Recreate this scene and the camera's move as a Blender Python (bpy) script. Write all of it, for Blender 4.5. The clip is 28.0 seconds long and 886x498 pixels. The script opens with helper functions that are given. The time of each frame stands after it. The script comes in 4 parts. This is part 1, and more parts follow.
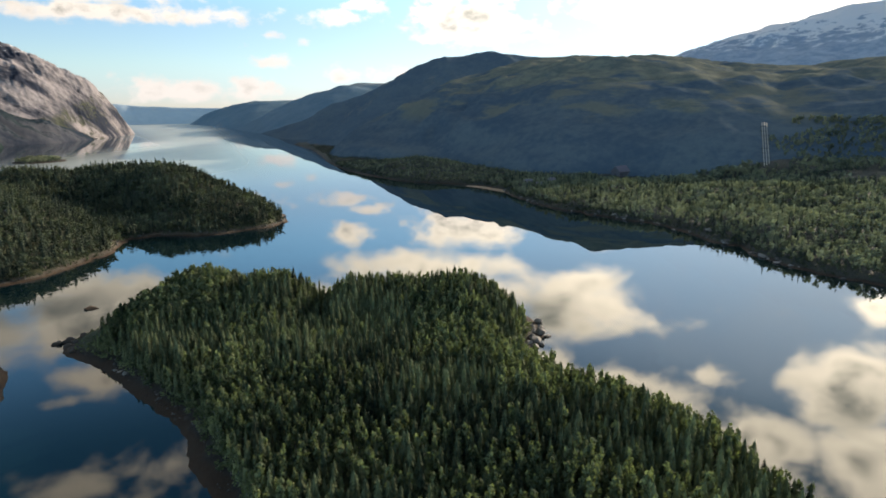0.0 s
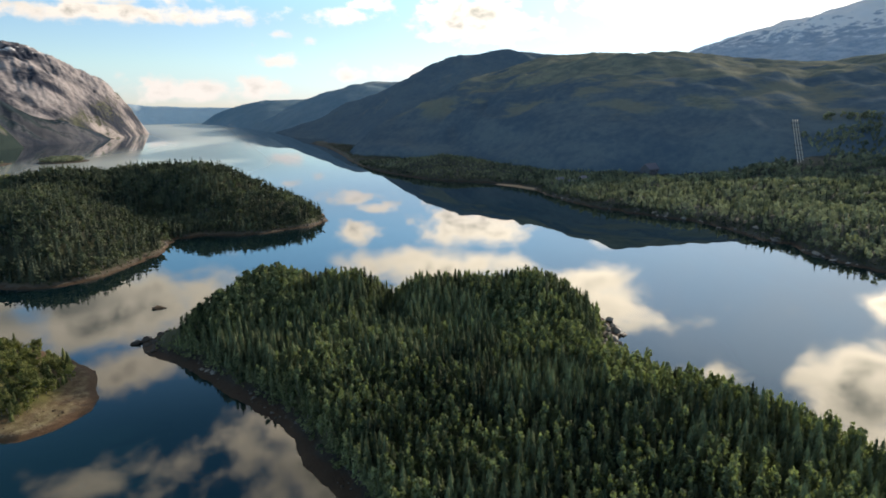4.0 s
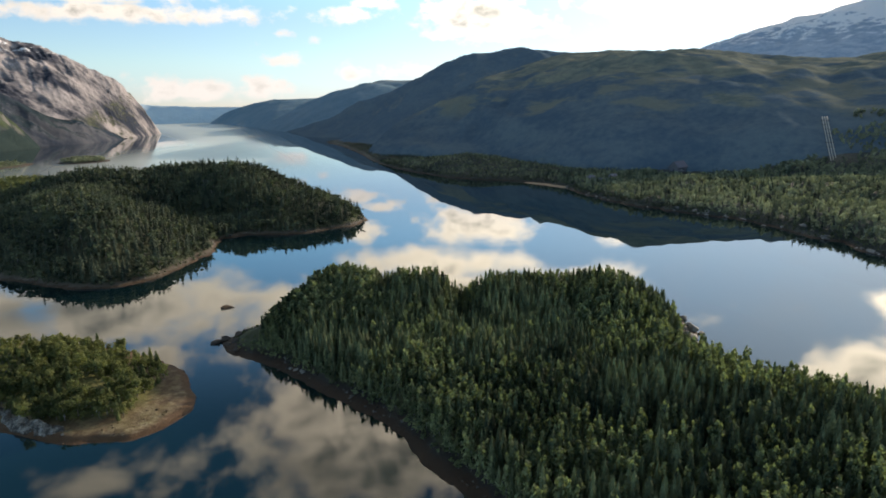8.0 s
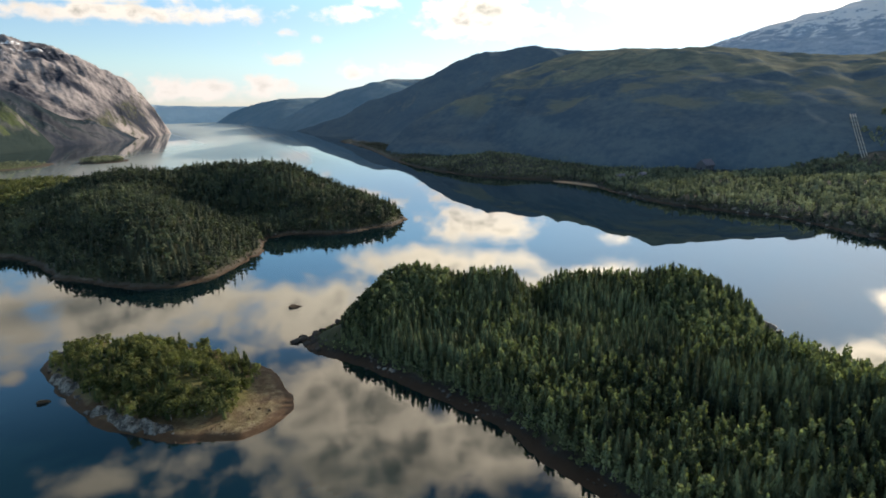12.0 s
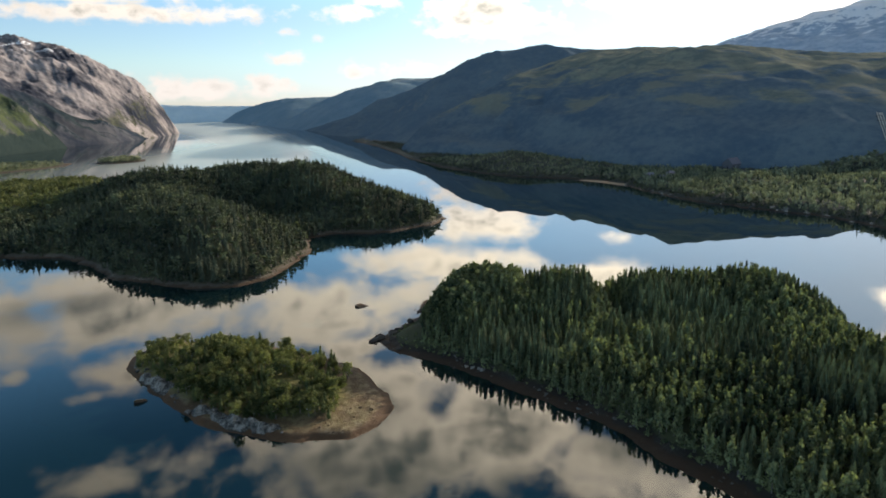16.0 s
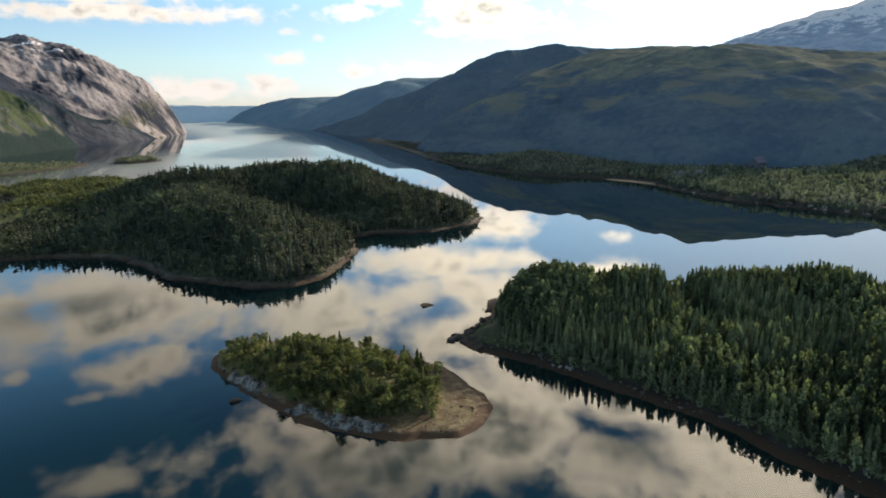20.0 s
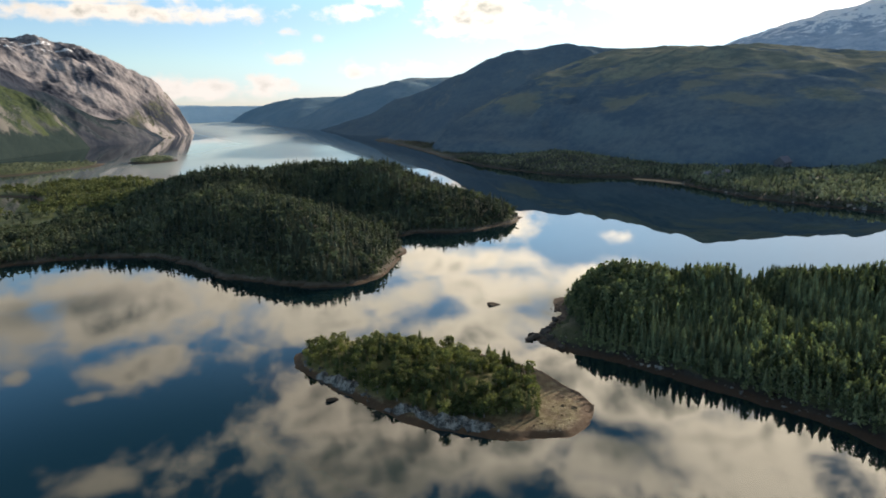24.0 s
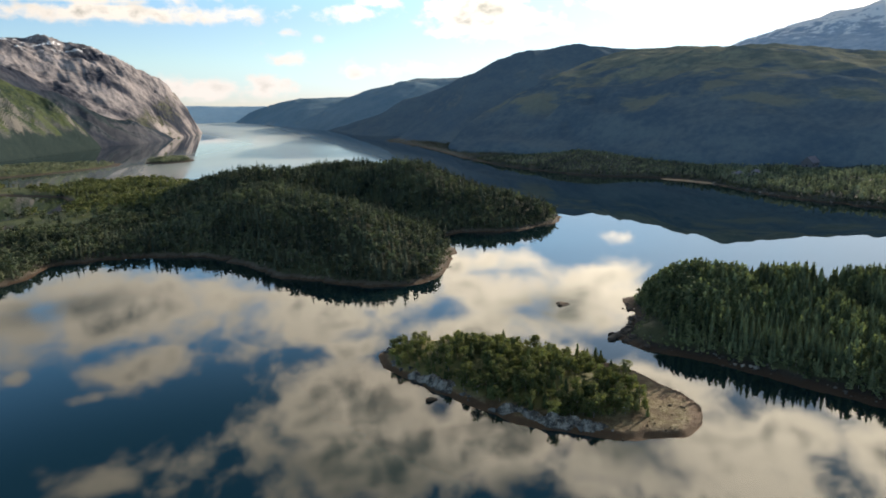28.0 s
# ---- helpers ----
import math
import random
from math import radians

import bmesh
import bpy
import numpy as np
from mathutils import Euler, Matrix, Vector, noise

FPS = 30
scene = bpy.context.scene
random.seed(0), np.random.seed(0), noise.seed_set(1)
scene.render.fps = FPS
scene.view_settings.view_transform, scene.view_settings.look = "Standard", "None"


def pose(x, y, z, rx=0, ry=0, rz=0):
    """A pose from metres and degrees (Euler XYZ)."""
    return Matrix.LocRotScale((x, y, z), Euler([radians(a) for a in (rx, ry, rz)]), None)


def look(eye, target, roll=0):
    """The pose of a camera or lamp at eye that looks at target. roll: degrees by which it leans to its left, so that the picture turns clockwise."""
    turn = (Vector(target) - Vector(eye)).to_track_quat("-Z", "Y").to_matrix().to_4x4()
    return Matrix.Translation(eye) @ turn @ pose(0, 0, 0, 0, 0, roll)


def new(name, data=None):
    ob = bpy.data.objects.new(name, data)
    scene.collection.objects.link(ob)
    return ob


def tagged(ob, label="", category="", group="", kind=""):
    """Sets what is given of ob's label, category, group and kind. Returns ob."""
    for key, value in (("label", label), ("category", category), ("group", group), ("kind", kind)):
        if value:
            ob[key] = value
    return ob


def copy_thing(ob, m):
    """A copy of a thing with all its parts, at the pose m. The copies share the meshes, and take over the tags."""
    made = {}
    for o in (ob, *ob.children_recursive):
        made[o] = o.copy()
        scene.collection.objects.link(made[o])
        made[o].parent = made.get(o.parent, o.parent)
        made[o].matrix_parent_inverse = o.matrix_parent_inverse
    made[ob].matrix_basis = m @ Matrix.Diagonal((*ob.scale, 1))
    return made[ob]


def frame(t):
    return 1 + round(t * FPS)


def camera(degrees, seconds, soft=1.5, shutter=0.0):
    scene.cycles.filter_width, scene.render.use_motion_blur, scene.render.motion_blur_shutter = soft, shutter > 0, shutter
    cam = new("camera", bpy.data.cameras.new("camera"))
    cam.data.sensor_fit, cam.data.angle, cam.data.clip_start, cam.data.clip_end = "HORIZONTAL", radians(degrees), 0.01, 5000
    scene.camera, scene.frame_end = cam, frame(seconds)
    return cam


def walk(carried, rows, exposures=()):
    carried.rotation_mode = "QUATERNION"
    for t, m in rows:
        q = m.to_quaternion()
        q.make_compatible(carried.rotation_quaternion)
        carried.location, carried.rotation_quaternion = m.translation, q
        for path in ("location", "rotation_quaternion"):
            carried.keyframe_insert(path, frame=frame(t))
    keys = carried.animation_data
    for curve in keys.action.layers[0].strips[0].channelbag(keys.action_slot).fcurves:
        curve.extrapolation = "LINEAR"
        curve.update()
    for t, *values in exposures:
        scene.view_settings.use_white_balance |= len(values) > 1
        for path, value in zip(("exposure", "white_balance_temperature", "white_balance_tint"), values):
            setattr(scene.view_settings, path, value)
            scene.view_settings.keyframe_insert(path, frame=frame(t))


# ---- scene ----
# ---- camera and flight ----
cam = camera(71.0, 28.0, soft=1.8)
ROWS = [  # seconds, x, y, z, yaw, pitch, roll
    (0, -4.520, 0.512, 75.013, -1.122, -12.625, 0.620),
    (2, -15.746, 0.684, 75.281, -0.794, -12.703, 0.785),
    (4, -27.519, 0.708, 75.610, -0.524, -12.777, 0.935),
    (6, -39.703, 0.614, 75.984, -0.307, -12.848, 1.070),
    (8, -52.187, 0.433, 76.390, -0.137, -12.914, 1.190),
    (10, -64.880, 0.194, 76.812, -0.008, -12.974, 1.297),
    (12, -77.712, -0.072, 77.236, 0.087, -13.026, 1.389),
    (14, -90.632, -0.334, 77.647, 0.151, -13.071, 1.466),
    (16, -103.613, -0.561, 78.029, 0.193, -13.107, 1.530),
    (18, -116.647, -0.725, 78.369, 0.216, -13.134, 1.579),
    (20, -129.748, -0.793, 78.651, 0.227, -13.149, 1.614),
    (22, -142.951, -0.736, 78.861, 0.232, -13.153, 1.636),
    (24, -156.311, -0.524, 78.983, 0.237, -13.143, 1.643),
    (26, -169.905, -0.125, 79.003, 0.247, -13.121, 1.637),
    (28, -183.831, 0.490, 78.907, 0.268, -13.083, 1.618),
]
EXPOSURE = 0.25
walk(cam, [(t, pose(x, y, z, 90 + pitch, roll, yaw)) for t, x, y, z, yaw, pitch, roll in ROWS], [(0.0, EXPOSURE, 6860, 15.0), (28.0, EXPOSURE, 6860, 15.0)])

# ---- sun, sky and clouds ----
SUN_AZ, SUN_EL = 46.0, 14.2      # degrees clockwise from +y, and above the horizon
sun = new("sun", bpy.data.lights.new("sun", "SUN"))
sun.data.energy, sun.data.angle, sun.data.color = 5.0, radians(0.6), (1.0, 0.87, 0.68)
SUN_DIR = Vector((math.sin(radians(SUN_AZ)) * math.cos(radians(SUN_EL)), math.cos(radians(SUN_AZ)) * math.cos(radians(SUN_EL)), math.sin(radians(SUN_EL))))
sun.matrix_world = look(SUN_DIR * 900, (0, 0, 0))

world = bpy.data.worlds.new("world")
scene.world = world
world.use_nodes = True


class Graph:
    """Small wrapper to wire shader nodes."""

    def __init__(self, tree):
        self.tree = tree
        tree.nodes.clear()

    def add(self, kind, **values):
        node = self.tree.nodes.new(kind)
        for key, value in values.items():
            setattr(node, key, value)
        return node

    def link(self, a, b):
        self.tree.links.new(a, b)

    def feed(self, socket, value):
        if isinstance(value, bpy.types.NodeSocket):
            self.link(value, socket)
        elif value is not None:
            socket.default_value = value

    def math(self, op, a, b=None, c=None, clamp=False):
        node = self.add("ShaderNodeMath", operation=op, use_clamp=clamp)
        for socket, value in zip(node.inputs, (a, b, c)):
            self.feed(socket, value)
        return node.outputs[0]

    def vec(self, op, a, b=None):
        node = self.add("ShaderNodeVectorMath", operation=op)
        self.feed(node.inputs[0], a)
        if b is not None:
            self.feed(node.inputs[1], b)
        return node.outputs["Value"] if op in ("DOT_PRODUCT", "LENGTH") else node.outputs["Vector"]

    def mix(self, fac, a, b):
        node = self.add("ShaderNodeMix", data_type="RGBA")
        self.feed(node.inputs[0], fac)
        self.feed(node.inputs[6], a if isinstance(a, bpy.types.NodeSocket) else (*a, 1))
        self.feed(node.inputs[7], b if isinstance(b, bpy.types.NodeSocket) else (*b, 1))
        return node.outputs[2]

    def noise(self, vector, scale, detail=4, rough=0.55, lac=2.0, distort=0.0):
        node = self.add("ShaderNodeTexNoise")
        self.feed(node.inputs["Vector"], vector)
        for key, value in (("Scale", scale), ("Detail", detail), ("Roughness", rough), ("Lacunarity", lac), ("Distortion", distort)):
            node.inputs[key].default_value = value
        return node.outputs[0]

    def step(self, value, low, high):
        node = self.add("ShaderNodeMapRange", interpolation_type="SMOOTHSTEP")
        self.feed(node.inputs[0], value)
        node.inputs[1].default_value, node.inputs[2].default_value = low, high
        return node.outputs[0]

    def xyz(self, vector):
        node = self.add("ShaderNodeSeparateXYZ")
        self.link(vector, node.inputs[0])
        return node.outputs

    def combine(self, x, y, z=0.0):
        node = self.add("ShaderNodeCombineXYZ")
        for socket, value in zip(node.inputs, (x, y, z)):
            self.feed(socket, value)
        return node.outputs[0]


# clouds: azimuth, elevation, half width, half height (degrees), density
CLOUDS_LOW = [
    (-26.3, 7.6, 11.5, 0.75, 1.0), (-31.0, 8.7, 10.0, 0.6, 0.9), (-7.8, 7.8, 1.9, 0.9, 0.95), (-5.8, 8.8, 2.6, 0.6, 0.85),
    (3.4, 7.4, 4.6, 1.6, 1.2), (0.6, 6.2, 2.4, 0.6, 0.9), (-13.7, 4.2, 1.9, 0.6, 0.95), (-7.8, 3.0, 1.7, 0.65, 0.9), (-10.8, 5.8, 0.9, 0.4, 0.6),
    (-21.5, 1.8, 4.2, 0.95, 1.1), (-15.6, 2.0, 2.2, 0.9, 1.0), (-2.9, 3.2, 4.6, 0.7, 0.6), (17.5, 8.2, 5.5, 1.4, 0.9), (9.0, 6.0, 2.4, 0.6, 0.7),
    (29.0, 7.2, 9.0, 2.2, 1.0),
]
CLOUDS_MIDDLE = [
    (3.4, 10.7, 5.0, 1.9, 1.15), (-7.6, 11.0, 2.1, 1.1, 0.95), (-13.8, 6.3, 1.4, 0.5, 0.7), (15.3, 12.0, 1.9, 0.7, 0.66),
    (-1.0, 14.4, 9.0, 1.7, 1.05), (2.5, 17.0, 8.5, 2.4, 1.05), (14.0, 17.6, 5.2, 2.9, 1.15), (37.5, 15.2, 2.2, 1.2, 0.95),
    (-34.0, 13.6, 7.0, 1.8, 1.0), (-29.0, 16.2, 12.0, 3.0, 1.15), (-13.5, 18.2, 9.5, 2.8, 1.1), (-29.0, 20.2, 4.2, 1.8, 1.0),
]
CLOUDS_HIGH = [
    (36.4, 21.7, 4.2, 3.6, 1.25), (38.5, 26.0, 4.5, 3.6, 1.15), (26.0, 22.5, 3.0, 0.9, 0.65), (31.0, 26.8, 5.0, 2.2, 1.05), (27.0, 28.8, 8.5, 3.2, 1.15),
    (-33.2, 28.6, 4.0, 1.4, 0.92), (-25.5, 28.6, 4.4, 1.8, 0.78), (-32.3, 22.2, 2.6, 0.6, 0.62), (-37.2, 19.4, 1.1, 0.7, 0.75),
    (-9.5, 26.6, 8.8, 3.7, 1.4), (-7.0, 30.5, 11.5, 4.0, 1.45), (5.0, 29.5, 6.5, 4.0, 1.5), (9.0, 24.8, 6.5, 2.8, 1.4), (18.0, 25.6, 6.0, 2.8, 1.4), (14.5, 31.4, 5.0, 2.6, 1.0), (3.0, 21.0, 7.5, 2.4, 1.15), (-9.0, 21.6, 4.0, 1.5, 0.8),
    (16.0, 33.0, 7.0, 3.0, 0.85), (27.0, 33.5, 9.0, 3.5, 1.0),
]
CLOUD_HEARTS = [
    (-7.5, 32.6, 7.5, 2.6), (7.0, 34.0, 3.6, 1.6), (10.3, 18.5, 3.6, 1.4), (36.6, 22.6, 1.9, 1.5), (3.4, 7.9, 2.0, 0.8), (-13.0, 31.6, 4.5, 2.0), (-33.0, 15.0, 4.0, 0.9), (16.5, 30.0, 3.4, 1.8),
]


def build_sky():
    g = Graph(world.node_tree)
    out = g.add("ShaderNodeOutputWorld")
    back = g.add("ShaderNodeBackground")
    sky = g.add("ShaderNodeTexSky", sky_type="NISHITA", sun_disc=False, sun_elevation=radians(SUN_EL), sun_rotation=radians(SUN_AZ))
    sky.air_density, sky.dust_density, sky.ozone_density, sky.altitude = 1.0, 0.1, 1.9, 80
    coord = g.add("ShaderNodeTexCoord").outputs["Generated"]
    x, y, z = g.xyz(coord)
    az = g.math("MULTIPLY", g.math("ARCTAN2", x, y), 180 / math.pi)
    el = g.math("MULTIPLY", g.math("ARCSINE", z), 180 / math.pi)
    place = g.combine(az, el)
    lofty = g.step(el, 8.0, 15.0)

    def billow(shift):
        """Heaped cloud relief, finer towards the horizon where the clouds are far away."""
        p = g.vec("ADD", place, shift)
        small = g.noise(g.vec("MULTIPLY", p, (0.62, 0.95, 0)), 0.85, 5, 0.56)
        large = g.noise(g.vec("MULTIPLY", p, (0.72, 1.0, 0)), 0.30, 5, 0.50, 2.1, 0.25)
        node = g.add("ShaderNodeMix", data_type="FLOAT")
        g.feed(node.inputs[0], lofty)
        g.feed(node.inputs[2], small)
        g.feed(node.inputs[3], large)
        return node.outputs[0]

    ball = billow((0.0, 0.0, 0))
    relief = g.math("SUBTRACT", ball, billow((0.9, 0.55, 0)))
    warp = g.noise(place, 0.16, 4, 0.55)
    total = None
    for a, e, w, h, k in CLOUDS_LOW + CLOUDS_MIDDLE + CLOUDS_HIGH:
        d = g.vec("MULTIPLY", g.vec("SUBTRACT", place, (a, e, 0)), (1 / w, 1 / h, 0))
        blob = g.math("MULTIPLY", g.math("POWER", math.e, g.math("MULTIPLY", g.vec("DOT_PRODUCT", d, d), -0.7)), k)
        total = blob if total is None else g.math("MAXIMUM", total, blob)
    # towards the sides and overhead the sky carries broken cloud of the same kind
    side = g.step(g.math("ABSOLUTE", az), 40, 60)
    total = g.math("MAXIMUM", total, g.math("MULTIPLY", g.math("MAXIMUM", side, g.step(el, 36, 50)), 0.38))
    rag = g.math("ADD", g.math("MULTIPLY", g.math("SUBTRACT", ball, 0.5), 1.8), g.math("MULTIPLY", g.math("SUBTRACT", warp, 0.5), 0.5))
    dens = g.math("ADD", total, rag)
    cover = g.step(dens, 0.30, 0.92)
    thick = g.math("MULTIPLY", g.step(g.math("ADD", dens, g.math("MULTIPLY", g.math("SUBTRACT", warp, 0.5), 0.8)), 0.85, 1.65), 0.85)
    for a, e, w, h in CLOUD_HEARTS:
        d = g.vec("MULTIPLY", g.vec("SUBTRACT", place, (a, e, 0)), (1 / w, 1 / h, 0))
        heart = g.math("POWER", math.e, g.math("MULTIPLY", g.vec("DOT_PRODUCT", d, d), -0.8))
        heart = g.math("MULTIPLY", heart, g.math("ADD", 0.52, g.math("MULTIPLY", g.step(ball, 0.30, 0.66), 0.42)))
        thick = g.math("MAXIMUM", thick, heart)
    thick = g.math("MINIMUM", g.math("MAXIMUM", g.math("ADD", thick, g.math("MULTIPLY", relief, 0.9)), 0.0), 1.0)
    thick = g.math("MULTIPLY", thick, g.math("ADD", 0.28, g.math("MULTIPLY", g.step(el, 4.5, 9.0), 0.72)))
    bright = g.mix(g.step(el, 5.0, 14.0), (1.20, 1.16, 1.10), (1.92, 1.72, 1.30))
    lit = g.mix(thick, bright, (0.30, 0.32, 0.26))
    toward = g.math("MAXIMUM", g.vec("DOT_PRODUCT", coord, tuple(SUN_DIR)), 0.0)
    near_gain = g.math("ADD", 0.67, g.math("MULTIPLY", g.math("POWER", toward, 4.0), 0.75))
    high_gain = g.math("ADD", 0.45, g.math("MULTIPLY", g.math("POWER", toward, 2.0), 1.75))
    aloft = g.step(el, 5.0, 14.0)
    gain = g.math("ADD", g.math("MULTIPLY", near_gain, g.math("SUBTRACT", 1.0, aloft)), g.math("MULTIPLY", high_gain, aloft))
    lit_node = g.vec("MULTIPLY", lit, g.combine(gain, gain, gain))
    tint = g.mix(g.step(el, 0.5, 4.5), (0.100, 0.118, 0.185), (0.124, 0.146, 0.172))
    tint = g.mix(g.step(el, 7.0, 13.0), tint, (0.142, 0.222, 0.252))
    tint = g.mix(g.step(el, 16.0, 27.0), tint, (0.032, 0.080, 0.092))
    clear = g.vec("MULTIPLY", sky.outputs[0], tint)
    veil = g.math("MULTIPLY", g.math("POWER", toward, 4.0), g.math("ADD", 0.76, g.math("MULTIPLY", warp, 0.40)))
    clear = g.mix(g.math("MULTIPLY", veil, g.step(el, 30.0, 20.0)), clear, (0.94, 1.18, 1.38))
    g.link(g.mix(g.math("MULTIPLY", cover, 0.95), clear, lit_node), back.inputs[0])
    back.inputs[1].default_value = 1.0
    g.link(back.outputs[0], out.inputs[0])


build_sky()


# ---- materials ----
def material(name):
    mat = bpy.data.materials.new(name)
    mat.use_nodes = True
    g = Graph(mat.node_tree)
    out = g.add("ShaderNodeOutputMaterial")
    shade = g.add("ShaderNodeBsdfPrincipled")
    g.link(shade.outputs[0], out.inputs[0])
    return mat, g, shade, out


def bump(g, shade, height, strength, distance):
    node = g.add("ShaderNodeBump")
    node.inputs["Strength"].default_value, node.inputs["Distance"].default_value = strength, distance
    g.link(height, node.inputs["Height"])
    g.link(node.outputs[0], shade.inputs["Normal"])


def foliage(name, dark, light, rough=0.75, through_light=0.4, stands=0.9):
    """Leaves or needles that pass part of the light."""
    mat, g, shade, out = material(name)
    tone = g.add("ShaderNodeAttribute", attribute_name="tone").outputs["Fac"]
    rand = g.add("ShaderNodeObjectInfo").outputs["Random"]
    isle = g.add("ShaderNodeNewGeometry")
    fac = g.math("FRACT", g.math("ADD", tone, rand))
    grain = g.noise(isle.outputs["Position"], 1.3, 4, 0.7)
    patch = g.noise(isle.outputs["Position"], 0.035, 3, 0.5)
    fac = g.math("ADD", g.math("MULTIPLY", fac, 0.5), g.math("MULTIPLY", isle.outputs["Random Per Island"], 0.25))
    fac = g.math("ADD", fac, g.math("MULTIPLY", g.math("SUBTRACT", grain, 0.5), 0.7))
    fac = g.math("ADD", fac, g.math("MULTIPLY", g.math("SUBTRACT", patch, 0.45), stands), clamp=True)
    colour = g.mix(fac, dark, light)
    g.link(colour, shade.inputs["Base Color"])
    shade.inputs["Roughness"].default_value = rough
    shade.inputs["Specular IOR Level"].default_value = 0.06
    glow = g.add("ShaderNodeBsdfTranslucent")
    g.link(g.vec("MULTIPLY", colour, (1.15, 1.35, 0.75)), glow.inputs["Color"])
    blend = g.add("ShaderNodeMixShader")
    blend.inputs[0].default_value = through_light
    g.link(shade.outputs[0], blend.inputs[1])
    g.link(glow.outputs[0], blend.inputs[2])
    g.link(blend.outputs[0], out.inputs[0])
    return mat


M_SPRUCE = foliage("spruce_needles", (0.008, 0.017, 0.014), (0.238, 0.272, 0.150), 0.75, 0.28, 1.6)
M_BIRCH = foliage("birch_leaves", (0.030, 0.046, 0.028), (0.300, 0.335, 0.180), 0.7, 0.32, 1.3)
# headland copies darkened as if in shade; mainland leaves paled by sun and haze
M_SPRUCE_FAR = foliage("shade_dark_spruce_needles", (0.012, 0.021, 0.019), (0.120, 0.142, 0.095), 0.8, 0.20, 1.6)
M_FAR_LEAF = foliage("haze_pale_birch_leaves", (0.054, 0.076, 0.066), (0.380, 0.392, 0.275), 0.8, 0.24, 1.4)
M_HEAD_LEAF = foliage("shade_dark_birch_leaves", (0.014, 0.024, 0.021), (0.165, 0.188, 0.115), 0.8, 0.20, 1.6)
M_SHRUB = foliage("shrub_leaves", (0.040, 0.056, 0.026), (0.285, 0.290, 0.125), 0.7, 0.45)
M_LAGOON = foliage("lagoon_birch_leaves", (0.050, 0.062, 0.030), (0.240, 0.250, 0.105), 0.8, 0.2, 1.3)
M_YOUNG = foliage("young_spruce_needles", (0.036, 0.054, 0.027), (0.225, 0.242, 0.104))


def bark(name, a, b):
    mat, g, shade, _ = material(name)
    pos = g.add("ShaderNodeNewGeometry").outputs["Position"]
    g.link(g.mix(g.noise(g.vec("MULTIPLY", pos, (1, 1, 0.3)), 9, 5), a, b), shade.inputs["Base Color"])
    shade.inputs["Roughness"].default_value = 0.9
    return mat


M_BARK = bark("spruce_bark", (0.06, 0.045, 0.035), (0.16, 0.12, 0.09))
M_BIRCH_BARK = bark("birch_bark", (0.10, 0.09, 0.08), (0.32, 0.30, 0.28))


def shore_ground(name, floor_a, floor_b, wet=0.35, dry=1.5, pale=1.0, jag=1.3, rust=1.0, gravel=((0.036, 0.028, 0.020), (0.15, 0.137, 0.116)), blotch=0.0):
    """Land by height: weed and mud under the tide line, a brown stony beach, then the turf or forest floor."""
    mat, g, shade, _ = material(name)
    geo = g.add("ShaderNodeNewGeometry")
    pos = geo.outputs["Position"]
    x, y, z = g.xyz(pos)
    big, mid, fine = g.noise(pos, 0.05, 4), g.noise(pos, 0.4, 5, 0.65), g.noise(pos, 3.0, 5, 0.7)
    rough_z = g.math("ADD", z, g.math("MULTIPLY", g.math("SUBTRACT", mid, 0.5), jag))
    bed = g.mix(g.step(rough_z, -7.0, -0.5), (0.012, 0.030, 0.036), (0.060, 0.048, 0.024))
    weed = g.mix(mid, tuple(rust * c for c in (0.036, 0.018, 0.008)), tuple(rust * c for c in (0.100, 0.052, 0.020)))
    stone = g.mix(g.step(g.math("ADD", fine, g.math("MULTIPLY", g.math("SUBTRACT", big, 0.5), 0.9)), 0.55, 0.85), tuple(pale * c for c in gravel[0]), tuple(pale * c for c in gravel[1]))
    stone = g.mix(g.math("MULTIPLY", g.step(g.math("ADD", g.noise(pos, 0.55, 4, 0.6), g.math("MULTIPLY", g.math("SUBTRACT", fine, 0.5), 0.4)), 0.46, 0.55), blotch), stone, weed)
    turf = g.mix(g.step(g.math("ADD", big, g.math("MULTIPLY", g.math("SUBTRACT", fine, 0.5), 0.5)), 0.35, 0.65), floor_a, floor_b)
    col = g.mix(g.step(rough_z, -0.9, 0.05), bed, weed)
    col = g.mix(g.step(rough_z, wet, wet + 0.6), col, stone)
    col = g.mix(g.step(rough_z, dry - 0.3, dry + 0.5), col, turf)
    g.link(col, shade.inputs["Base Color"])
    shade.inputs["Roughness"].default_value = 0.85
    bump(g, shade, g.math("ADD", mid, g.math("MULTIPLY", fine, 0.4)), 0.9, 0.5)
    return mat


M_ISLAND = shore_ground("forest_floor", (0.024, 0.032, 0.014), (0.060, 0.068, 0.026), pale=0.58, rust=0.6)
M_HEADLAND = shore_ground("headland_floor", (0.024, 0.032, 0.014), (0.060, 0.068, 0.026), 0.25, 1.6, 1.1, 2.4, 0.8, gravel=((0.070, 0.058, 0.042), (0.27, 0.235, 0.18)))
M_SKERRY = shore_ground("island_turf", (0.060, 0.074, 0.020), (0.175, 0.160, 0.048), 0.62, 1.15, 1.0, 0.8, 1.15, ((0.200, 0.145, 0.078), (0.48, 0.40, 0.28)), 0.75)
M_SHORE = shore_ground("shore_wood_floor", (0.020, 0.030, 0.026), (0.040, 0.050, 0.040), 0.15, 0.7, 0.5, rust=0.6)
M_PLAIN = shore_ground("meadow_ground", (0.045, 0.066, 0.020), (0.110, 0.130, 0.038), 0.3, 1.1)


